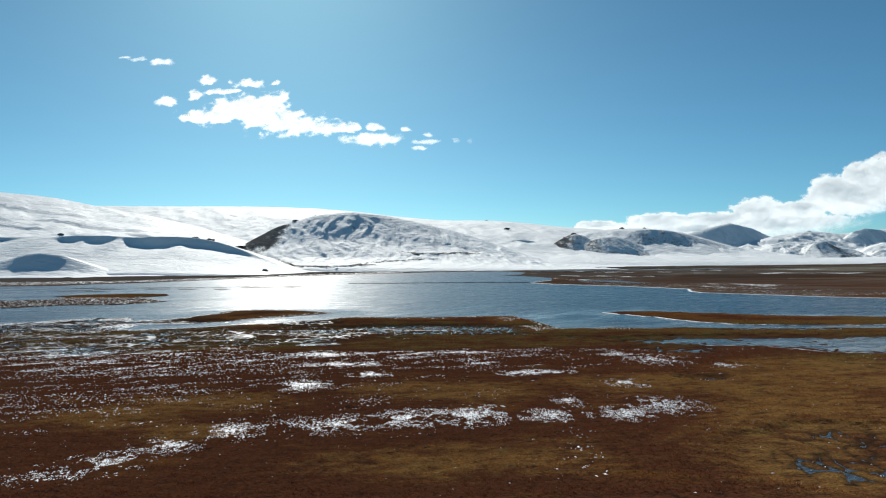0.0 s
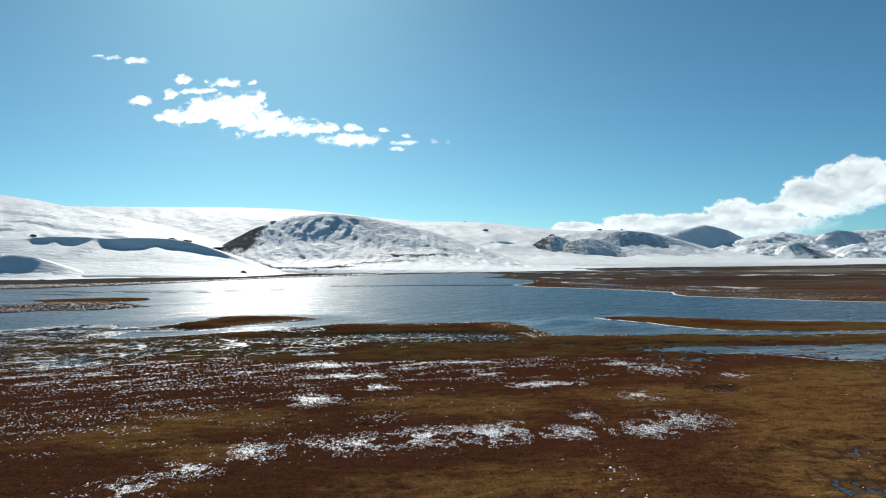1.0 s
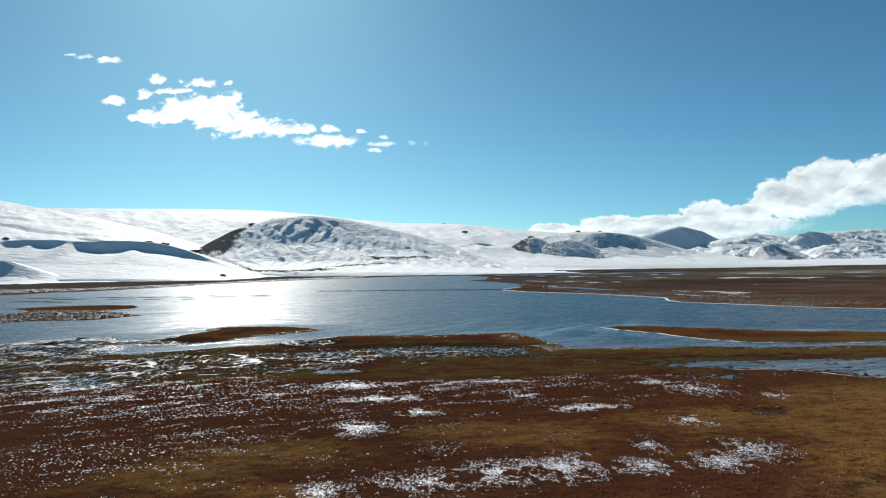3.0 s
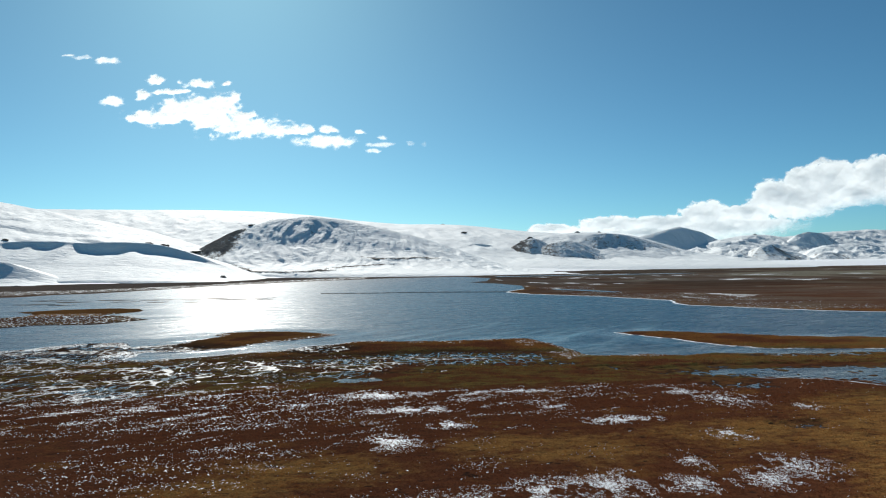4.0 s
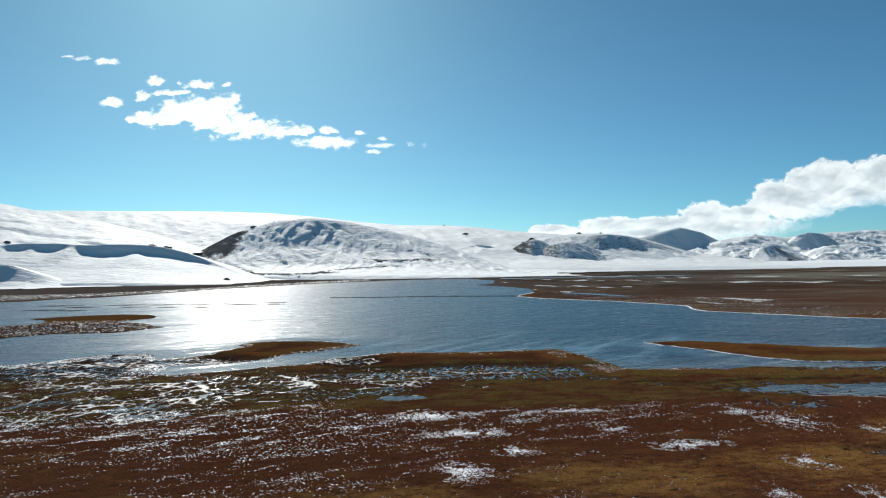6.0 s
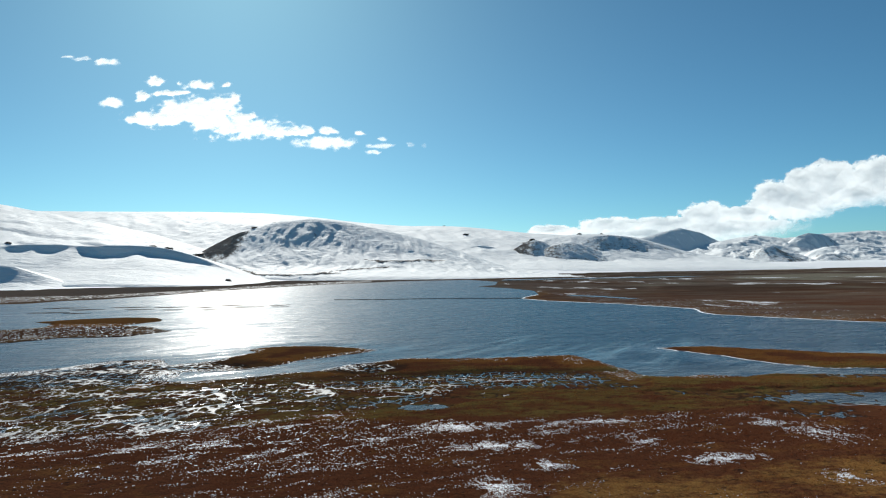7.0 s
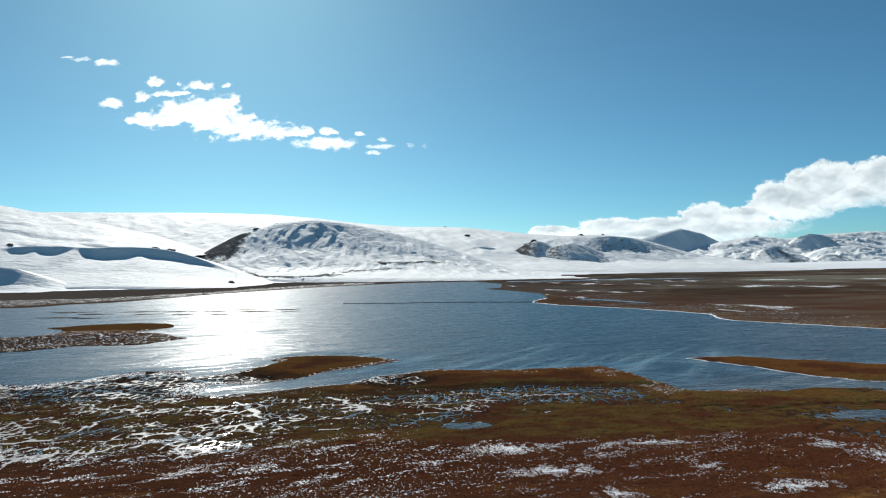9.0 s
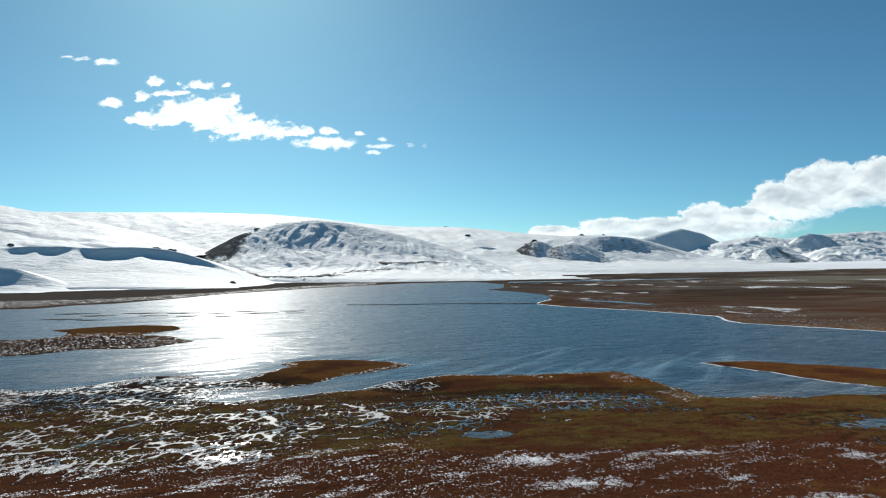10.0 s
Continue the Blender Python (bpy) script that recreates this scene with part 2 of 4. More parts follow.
FAR_SHORE = [(270, 190), (190, 215), (139, 260), (109, 306), (110, 322), (117, 345), (99, 394), (68, 444), (58, 478), (64, 500),
             (80, 536), (92, 615), (83, 686), (61, 765), (85, 800), (110, 950), (90, 1115), (-15, 1096), (-133, 942),
             (-207, 773), (-233, 668), (-255, 600), (-279, 584), (-288, 545), (-312, 544), (-450, 560), (-700, 540)]
LAKE = NEAR_SHORE + RIGHT_SPIT + FAR_SHORE
ISLAND = [(-205, 300), (-175, 302), (-167, 311), (-174, 334), (-187, 344), (-172, 360), (-152, 365), (-136, 358), (-128, 335), (-137, 314), (-121, 302), (-107, 281),
          (-119, 260), (-138, 263), (-148, 250), (-175, 240), (-230, 262)]
BAR = [(-67, 512, 0.8), (-50, 507, 1.6), (-34, 502, 1.3), (-14, 502, 0.7), (4, 501, 1.6), (30, 493, 2.0), (50, 485, 2.6), (66, 478, 4)]
MUDBANKS = [(-113, 441, 11, 8.5), (-96, 455, 7.6, 6.8), (-124, 462, 8.5, 6.8), (-138, 448, 6.8, 6.8), (-92, 436, 5.1, 5.1), (-160, 455, 10.2, 6.8), (-172, 436, 8.5, 6.8), (-186, 462, 11.9, 8.5), (-205, 445, 10.2, 8.5),
            (-150, 425, 6, 5.1), (-215, 420, 11.9, 6.8), (-128, 418, 5.1, 5.1), (-228, 470, 13.6, 8.5), (-196, 410, 7.6, 5.1)]
POND_FAR = [(92, 500), (104, 474), (117, 436), (123, 442), (113, 480), (99, 506)]
RIGHT_ARM = [(30, 122), (42, 129), (54, 127.5), (78, 127), (170, 128), (170, 98), (80, 101), (63, 104), (56, 108), (51, 115), (42, 116.5)]
FAR_POOL = [(120, 985), (230, 1000), (420, 1015), (400, 1050), (240, 1040), (130, 1035)]
# x, y, reach across, reach away, how wet
WET = [(-95, 168, 40, 26, 0.98), (-75, 128, 30, 24, 0.90), (-57, 142, 10, 14, 0.95), (-6, 149, 27, 11, 0.95), (-33, 171, 9, 9, 0.9), (-21, 124.5, 4.2, 2.2, 1.5),
       (-57, 116, 6, 2.2, 1.15), (31, 49, 10, 9, 0.72), (37, 112, 8, 5, 0.8),
       (-38, 139, 27, 17, 0.9), (70, 143, 20, 4, 0.9), (30, 84, 3, 2, 0.8), (38, 125, 11, 5, 0.98),
       (-12, 133, 7, 3, 0.85), (12, 139, 8, 4, 0.85), (22, 130, 6, 2.5, 0.8), (-27, 138, 5, 4, 0.92)]
CREEKS = [[(-91.5, 121.0), (-87.6, 122.6), (-84.1, 123.2), (-81.4, 126.7), (-81.6, 134.8), (-78.7, 140.6), (-76.0, 142.8)],
          [(-69.2, 116.9), (-67.5, 121.2), (-64.0, 117.2), (-61.1, 118.9), (-60.2, 124.4), (-59.1, 128.8), (-56.6, 131.1), (-54.2, 133.0)],
          [(-62.2, 150.2), (-58.3, 144.3), (-54.1, 133.9), (-54.6, 126.0)],
          [(-45.5, 153.0), (-40.5, 146.0), (-36.9, 137.2), (-42.3, 133.1)]]
OCHRES = [(0, 77, 10, 8), (27, 57, 6, 12), (31, 77, 7, 7), (-30, 65, 8, 6), (-21, 59, 4, 4), (48, 92, 14, 8), (36, 66, 14, 16), (24, 50, 8, 9), (42, 82, 14, 12), (-24, 72, 10, 6), (2, 50, 12, 5), (24, 79, 15, 8)]
DRIFTS = [(52, [(175, 900), (220, 825), (300, 700), (350, 640)]), (16, [(205, 575), (235, 535)]), (13, [(150, 420), (172, 378)]), (70, [(200, 1250), (245, 1160), (330, 1050)]),
          (26, [(110, 690), (140, 640), (165, 600)]), (30, [(420, 640), (500, 690)]), (90, [(250, 960), (400, 920), (560, 880)]), (40, [(150, 760), (230, 740)])]
BANK = np.array([(-3000, 900), (-1500, 980), (-700, 965), (-480, 965), (-392, 980), (-337, 1080), (-236, 1250), (-31, 1395), (336, 1558), (788, 1708),
                 (1200, 1747), (4200, 1850)], float)


def channels(x, y):
    """Distance past the edge of the rills between hummocks (below 0 inside one), and how frozen they are."""
    wx, wy = x + 0.9 * fbm(x / 3.2, y / 3.2, 2, 21), y + 1.2 * fbm(x / 3.2, y / 3.2, 2, 22)
    f1, f2 = cells(wx / 3.9, wy / 5.6, 4)
    broad = fbm(x / 17, y / 13, 3, 23)
    one = (f2 - f1) * 2.1 - np.clip(0.05 + 0.32 * broad, -0.4, 0.2)
    f1, f2 = cells(wx / 1.9, wy / 3.3, 6)
    margin = np.maximum(step(150, 164, y) * step(-40, -62, x), step(15, 4, np.hypot((x + 6) / 2.2, y - 150)))
    margin = np.maximum(margin, step(15, 20, x) * step(66, 60, y))
    two = (f2 - f1) * 1.0 - np.clip(0.035 + 0.26 * fbm(x / 9, y / 7, 3, 24) + 0.13 * margin, -0.3, 0.13 + 0.08 * margin)
    gap = np.minimum(one + 0.9 * margin, two)
    reach = (y > 110) & (y < 158) & (x < -30)
    if reach.any():
        rx, ry = x[reach], y[reach]
        bx, by = rx + 1.5 * fbm(rx / 3, ry / 3, 3, 28), ry + 1.5 * fbm(rx / 3, ry / 3, 3, 29)
        for creek in CREEKS:
            near_ = np.sqrt(line_distance(bx, by, creek)) - 0.4 - 0.5 * fbm(rx / 6, ry / 6, 2, 26)
            gap[reach] = np.minimum(gap[reach], near_)
    still = step(-0.25, 0.2, fbm(x / 12, y / 9, 3, 27) + 0.10 * step(-10, -50, x) - 0.5 * step(-12, 15, x) - 0.2 * margin)
    return gap, still


def land_plan(x, y):
    """Height of the ground and what grows on it, at arrays of places."""
    jx, jy = x + 1.6 * fbm(x / 9, y / 9, 3, 3), y + 2.2 * fbm(x / 9, y / 9, 3, 5)
    grow = np.clip(np.abs(y) / 300, 1, 3)
    lake, island = np.full(x.shape, -60.0), np.full(x.shape, -60.0)
    for field, outline, box in ((lake, LAKE, (-790, 330, 110, 1190)), (island, ISLAND, (-290, -60, 190, 430))):
        at_ = (x > box[0]) & (x < box[1]) & (y > box[2]) & (y < box[3])
        field[at_] = edge_distance(jx[at_], jy[at_], outline)
    shore = np.maximum(-lake, island)
    wet = np.zeros(x.shape)
    for cx, cy, rx, ry, s in WET:
        wet = np.maximum(wet, s * step(0, 1, 1.35 * blob(jx, jy, cx, cy, rx, ry)))
    wet = np.maximum(wet, 1.5 * step(-4.5, 4.5, edge_distance(jx, jy + 3 * fbm(x / 7, y / 4, 3, 25), RIGHT_ARM)))
    near = 1 - step(330, 480, y)
    hump = near * (0.10 * fbm(x / 2.2, y / 2.0, 3, 11))
    base = np.clip(shore * 0.14 / grow, -0.6, 0.34) + 0.16 * fbm(x / 30, y / 30, 3, 15)* np.clip(shore / 6, 0, 1)
    z = base + hump * np.clip(shore / 1.2 + 0.2, 0, 1) - 0.01
    gap, still = np.full(x.shape, 9.0), np.zeros(x.shape)
    moist = (wet > 0.03) & (y < 500)
    if moist.any():
        gap[moist], still[moist] = channels(x[moist], y[moist])
    still = still * step(1.15, 0.95, wet)
    gap = gap + 1.1 * np.clip(0.8 - wet, 0, 1) - 0.9 * np.clip(wet - 1, 0, 0.6)
    soaked = step(0.05, 0.3, wet) * near * (shore > 0)
    low = np.clip(0.17 * gap, -0.12, 0.05) + 0.02 * gnoise(x / 0.8, y / 0.8, 19) * (gap > 0.1)
    low = np.where((gap < 0.05) & (still > 0.5), 0.014, low)
    z = z * (1 - soaked) + low * soaked
    rime = soaked * np.maximum(0.95 * still * step(0.10, -0.05, gap), (0.15 + 0.3 * still) * step(0.06, 0.0, np.abs(gap - 0.02)))
    behind = y - np.interp(x, BANK[:, 0], BANK[:, 1])
    apron = step(-40, 260, behind) * 12 + np.clip(behind, 0, 3000) * 0.006
    z = z + np.where(behind > -40, apron + step(0, 60, behind) * 1.2 * fbm(x / 60, y / 60, 4, 31), 0)
    plain = step(0, 120, x - 90) * step(380, 560, y)
    z = z + plain * 0.5 * (1 + fbm(x / 80, y / 80, 3, 33))

    ochre = np.zeros(x.shape)
    for cx, cy, rx, ry in OCHRES:
        ochre = np.maximum(ochre, blob(jx, jy, cx, cy, rx, ry))
    ochre = np.clip(ochre * 0.92 + 0.35 * fbm(x / 16, y / 9, 3, 41), 0, 1)
    olive = np.clip(step(108, 122, y + 4 * fbm(x / 20, y / 20, 2, 43)) * (1 - step(150, 180, y)) * (0.75 + 1.2 * fbm(x / 11, y / 6, 4, 46)) + 0.4 * fbm(x / 20, y / 12, 3, 45), 0, 1)
    olive = np.maximum(olive, 0.9 * blob(x, y, 62, 96, 22, 9))
    rust = np.clip(step(0, 1, 1 - np.abs(shore - 5) / 9) * step(90, 150, y) + 1.2 * (island > 0) * step(300, 325, y) + 0.35 * plain * step(110, 40, shore) + 0.75 * fbm(x / 14, y / 8, 4, 47), 0, 1)
    mud = np.maximum(step(430, 700, y), 0.45 * step(250, 330, y) * step(40, 90, x)) * 0.8
    mud = mud * np.where(x > 40, np.clip(0.85 + 1.2 * fbm(x / 80, y / 120, 4, 50), 0.45, 1), 1)
    pale = plain * np.clip(1.2 * blob(x, y, 640, 900, 260, 190) + 1.5 * fbm(x / 80, y / 130, 4, 51) + 0.02, 0, 1)
    pale = np.maximum(pale, 0.12 * step(470, 640, y) * (x < 120) * step(60, 10, behind))
    pale = np.maximum(pale, (0.15 + 0.5 * fbm(x / 60, y / 25, 3, 52)) * step(50, 90, x) * step(235, 290, y) * (behind < 0))
    peat = np.clip(0.6 * (island > 0) * step(318, 296, y) + step(0.12, -0.06, z) * (shore > -3) * near * (1 - soaked) + soaked * (0.8 * step(0.3, 0.0, gap) + 0.6 * step(150, 162, y)), 0, 1)
    far_band = fbm(x / 90, y / 130, 4, 54) + 0.5 * fbm(x / 26, y / 60, 3, 56)
    peat = np.maximum(peat, 0.52 * plain * step(-0.02, 0.2, far_band + 0.45 * blob(x, y, 360, 570, 190, 130) + 0.35 * step(950, 1150, y) - 0.05) * (1 - 0.8 * pale))
    snow = step(-6, 10, behind + 10 * fbm(x / 60, y / 30, 3, 53)) * 1.5
    streaks = fbm(x / 60, y / 100, 5, 55, 0.6)
    drifts = np.zeros(x.shape)
    for reach, trail in DRIFTS:
        drifts = np.maximum(drifts, step(reach, 0.2 * reach, np.sqrt(line_distance(x, y, trail))))
    snow = np.maximum(snow, (x > 40) * (shore > 2) * step(0.38, 0.85, 0.55 * drifts + 1.0 * streaks + 0.7 * fbm(x / 16, y / 50, 3, 59)) * 0.55)
    rim = step(0.0, 0.25 * grow, shore) * (1 - step(0.5 * grow ** 2, 0.4 + 0.9 * grow ** 2.4, shore)) * step(35, 70, x) * step(135, 150, y) * (y < 215)
    snow = np.maximum(snow, rim * (0.55 + 0.5 * gnoise(x / 10, y / 10, 57)))
    return z, dict(ochre=ochre, olive=olive, rust=rust, mud=mud, pale=pale, peat=peat, snow=snow, rime=rime), shore, wet


def lines(low, spans, high, growth):
    """Grid lines: even steps within each span (start, end, step), growing steps outside."""
    mid = [v for a, b, fine in spans for v in np.arange(a, b, fine)]
    up, s = [mid[-1]], spans[-1][2]
    while up[-1] < high:
        s *= growth
        up.append(up[-1] + s)
    down, s = [mid[0]], spans[0][2]
    while down[-1] > low:
        s *= growth
        down.append(down[-1] - s)
    return np.array(down[:0:-1] + mid + up[1:])


gx = lines(-4200, [(-126, -104, 0.36), (-104, 30, 0.24), (30, 92, 0.4)], 4600, 1.03)
gy = lines(-900, [(40, 102, 0.6), (102, 186, 0.42), (186, 204, 0.6), (204, 330, 1.4), (330, 520, 3.0)], 4900, 1.024)
X, Y = np.meshgrid(gx, gy)
Z, zones, SHORE, WETNESS = land_plan(X, Y)
ground = mesh_object("ground", np.stack([X, Y, Z], -1).reshape(-1, 3), grid_faces(*X.shape), ground_mat, attributes=zones)
tagged(ground, "red-brown and ochre marsh plain with snowy far margin", "ground", kind="structure")

# ---- water ----
wx, wy = np.meshgrid(np.linspace(-720, 700, 240), np.linspace(30, 1320, 260))
# sheltered water is calmer to the left and along the near shore
extra = 0.75 * step(20, -330, wx + 60 * fbm(wx / 120, wy / 60, 3, 63)) * step(640, 300, wy)
extra = np.maximum(extra, 0.75 * step(16, 3, edge_distance(wx, wy, LAKE)) * step(260, 215, wy))
pale_streaks = 0.55 * step(0.0, 0.5, blob(wx, wy, 12, 196, 44, 34)) + 0.4 * step(0, 0.5, blob(wx, wy, -95, 215, 60, 22)) + 0.35 * step(0, 0.6, blob(wx, wy, -40, 178, 22, 16))
water = mesh_object("water", np.stack([wx, wy, 0 * wx], -1).reshape(-1, 3), grid_faces(*wx.shape), water_mat, attributes={"calm": extra, "pale_streaks": pale_streaks, "silt": 0.75 * step(172, 146, wy)})


def pond(label, outline):
    """A flat pond on the plain with an uneven margin."""
    a = np.array(outline + outline[:1], float)
    q = np.linspace(0, len(outline), 120, endpoint=False)
    px, py = np.interp(q, np.arange(len(a)), a[:, 0]), np.interp(q, np.arange(len(a)), a[:, 1])
    px, py = px + 3 * fbm(px / 12, py / 12, 3, 85), py + 3 * fbm(px / 12, py / 12, 3, 87)
    level = float(land_plan(px, py)[0].max()) + 0.05
    mx, my = px.mean(), py.mean()
    verts = np.concatenate([np.stack([px, py, 0 * px + level], -1), [[mx, my, level]]])
    i = np.arange(120)
    ob = mesh_object("pond", verts, np.stack([i, (i + 1) % 120, 0 * i + 120], -1), water_mat, attributes={"calm": np.full(121, 0.9), "pale_streaks": np.full(121, 0.25), "silt": np.full(121, 0.3)})
    return tagged(ob, label, "pond", kind="structure")


pond("small pale-blue pond on the far plain", POND_FAR)
pond("long shallow pool on the distant plain", FAR_POOL)
tagged(water, "rippled blue lake water glittering under low sun", "lake", kind="structure")


def low_bank(name, label, spine, high, material, seed):
    """A low bank of mud along a spine of (x, y, half width)."""
    a = np.array(spine, float)
    n = 160
    q = np.linspace(0, len(a) - 1, n)
    bx, by, bw = (np.interp(q, np.arange(len(a)), a[:, c]) for c in range(3))
    by = by + 0.8 * gnoise(bx / 9, by / 9, seed)
    bw = bw * np.clip(0.75 + 1.1 * gnoise(bx / 6, by * 0, seed + 1), 0.15, 2) * np.sin(np.clip(q / (len(a) - 1) * np.pi, 0.1, np.pi - 0.1)) ** 0.3
    across = np.array([-1, -0.7, -0.3, 0.3, 0.7, 1.0])
    tall = np.array([-0.2, 0.5, 0.9, 1.0, 0.6, -0.2]) * high
    vx = np.repeat(bx[:, None], 6, 1)
    vy = by[:, None] + bw[:, None] * across
    vz = np.broadcast_to(tall, vx.shape) * (1 + 0.6 * gnoise(vx / 3, vy / 3, seed + 2))
    zones_ = dict(mud=np.ones(vx.shape), ochre=0 * vx, olive=0 * vx, rust=0 * vx, pale=0 * vx, peat=0 * vx, rime=0 * vx, snow=0.5 * step(0.1, 0.4, gnoise(vx / 8, vy, seed + 3)))
    return tagged(mesh_object(name, np.stack([vx, vy, vz], -1).reshape(-1, 3), grid_faces(n, 6)[:, ::-1], material, attributes=zones_), label, "sandbar")


low_bank("mud_bar", "long thin dark mud bar across the lake", BAR, 0.35, ground_mat, 61)
for i, (cx, cy, rx, ry) in enumerate(MUDBANKS):
    low_bank("mud_bank", "small flat mud bank awash in the lake", [(cx - rx, cy + 1, 0.5), (cx - rx / 3, cy, ry), (cx + rx / 3, cy - 1, ry * 0.7), (cx + rx, cy, 0.4)], 0.2, ground_mat, 64 + 5 * i)


# ---- hills ----
SLOPES = []


def slope_height(x, y):
    """Height of the uppermost surface among hills and ground near a place."""
    best = float(land_plan(np.array([x]), np.array([y]))[0][0])
    for px, py, pz in SLOPES:
        if not (px.min() - 20 < x < px.max() + 20 and py.min() - 20 < y < py.max() + 20):
            continue
        d2 = (px - x) ** 2 + (py - y) ** 2
        k = int(np.argmin(d2))
        if d2[k] < 400:
            best = max(best, float(pz[k]))
    return best


def hill(name, label, ridge, front, back, profile, rough, rock, seed, scarps=(), brow=None, dip=-6.0, size=1.0, slant=0.25, spread=None, fine=5.0, extra=0.0):
    """A hill along a ridge of (x, y, z): front and back are the reach of its slopes, profile the fall of the front one, rough the size of its gullies."""
    ridge = np.array(ridge, float)
    s = np.concatenate([[0], np.cumsum(np.hypot(*np.diff(ridge[:, :2], axis=0).T))])
    n = int(np.clip(s[-1] / fine, 120, 420))
    u = np.linspace(0, s[-1], n)
    k = 25
    curve = []
    for c in range(3):
        line = np.interp(u, s, ridge[:, c])
        w = max(3, int(n * 0.02) * 2 + 1)
        curve.append(np.convolve(np.pad(line, w // 2, mode="edge"), np.ones(w) / w, "valid")[:n])
    rx, ry, rz = curve
    v = np.concatenate([np.linspace(-1, 0, k)[:-1], np.linspace(0, 1, 130)])
    V, RX = np.meshgrid(v, rx, indexing="ij")
    RY, RZ = np.broadcast_to(ry, V.shape), np.broadcast_to(rz, V.shape)
    wide = np.interp(RX, *np.array(spread, float).T) if spread else 1.0
    px, py = RX, np.where(V < 0, RY - V * back, RY - V * front * wide)
    fall = np.interp(V, np.concatenate([[-1, -0.5], profile[0]]), np.concatenate([[0, 0.6], profile[1]]))
    w = 9
    fall = np.apply_along_axis(lambda q: np.convolve(np.pad(q, w // 2, mode="edge"), np.ones(w) / w, "valid"), 0, fall)
    pz = RZ * fall
    body = np.clip(np.abs(V) * 6, 0.03, 1) * step(0.0, 0.25, fall)
    wx_, wy_ = px + 25 * fbm(px / 120, py / 120, 3, seed), py + 25 * fbm(px / 120, py / 120, 3, seed + 3)
    across, along = wx_ * math.cos(slant) + wy_ * math.sin(slant), wy_ * math.cos(slant) - wx_ * math.sin(slant)
    gully = 1 - 2 * np.abs(fbm(across / (85 * size), along / (330 * size), 5, seed + 5, 0.45))
    pz = pz + rough * body * (gully - 0.5 + 0.55 * fbm(across / (34 * size), along / (95 * size), 5, seed + 9, 0.6))
    for cx, cy, sx, sy, depth in scarps:
        bite = step(0, 1, np.clip(1.25 - 1.25 * ((px - cx) / sx) ** 2, 0, 1))
        pz = pz - depth * bite * step(0, 1, (cy + 5 * gnoise(px / 35, px * 0, seed + 13) - py) / sy) * np.exp(-np.clip(cy - sy - py, 0, 1e4) / 70)
    if brow:
        bx, deep = np.array(brow[0], float).T
        xs = np.linspace(bx[0], bx[-1], 300)
        smooth = np.convolve(np.pad(np.interp(xs, bx, deep), 3, mode="edge"), np.ones(7) / 7, "valid")
        cut = np.interp(px, xs, smooth, left=0, right=0)
        edge = brow[1] + 4 * gnoise(px / 30, px * 0, seed + 13)
        pz = pz - cut * step(0, 1, (edge - py) / brow[2]) * np.exp(-np.clip(edge - brow[2] - py, 0, 1e4) / 70)
    pz = pz - (3 - dip) * step(0.88, 1.0, np.abs(V))
    amount = rock(px, py, pz, V) if callable(rock) else np.full(px.shape, rock)
    # slopes falling right get more rock colour: bare rock plus painted-in shade
    falling = -np.gradient(pz, axis=1) / np.gradient(px, axis=1)
    amount = amount + extra * step(0.0, 0.35, falling)
    ob = new(name)
    mesh_object("slope", np.stack([px, py, pz], -1).reshape(-1, 3), grid_faces(*px.shape)[:, ::-1], hill_mat, ob, {"rock": amount})
    SLOPES.append((px.ravel(), py.ravel(), pz.ravel()))
    return tagged(ob, label, "hill")


EVEN = ([0, 0.3, 0.7, 1], [1, 0.72, 0.22, 0])
BROAD = ([0, 0.12, 0.45, 0.8, 1], [1, 0.92, 0.55, 0.18, 0])
CRAG = ([0, 0.05, 0.36, 0.62, 1], [1, 0.96, 0.48, 0.20, 0])
STEEP = ([0, 0.1, 0.45, 0.75, 1], [1, 0.93, 0.45, 0.14, 0])
high_ridge = hill("snowy_ridge", "high rounded snow-covered ridge above a bench",
     [(-2200, 1700, 190), (-1500, 1700, 215), (-1042, 1700, 196), (-962, 1700, 187), (-882, 1700, 176), (-816, 1700, 160), (-700, 1700, 138), (-560, 1690, 105), (-420, 1680, 60)],
     560, 600, ([0, 0.5, 0.85, 1], [1, 0.70, 0.42, 0]), 5, lambda x, y, z, v: -0.2 + 0.75 * step(14, 5, np.sqrt(line_distance(x, y, [(-505, 1312), (-480, 1300)]))) + 0.75 * step(16, 6, np.sqrt(line_distance(x, y, [(-462, 1290), (-425, 1270)]))), 100, scarps=((-700, 1440, 130, 26, 3.5), (-860, 1520, 160, 30, 3), (-620, 1340, 80, 16, 3), (-790, 1350, 70, 16, 3), (-560, 1400, 60, 20, 3)), size=1.5)
plateau = hill("snow_plateau", "long smooth white plateau of wind-packed snow",
     [(-2600, 2650, 225), (-1800, 2650, 240), (-1272, 2650, 243), (-1002, 2650, 237), (-691, 2650, 233), (-463, 2650, 224), (-297, 2650, 208), (-173, 2650, 190), (14, 2650, 171),
      (159, 2650, 172), (283, 2650, 162), (449, 2650, 141), (573, 2650, 133), (800, 2650, 110), (1000, 2650, 60)],
     1080, 700, EVEN, 5, -0.06, 130, size=1.2)
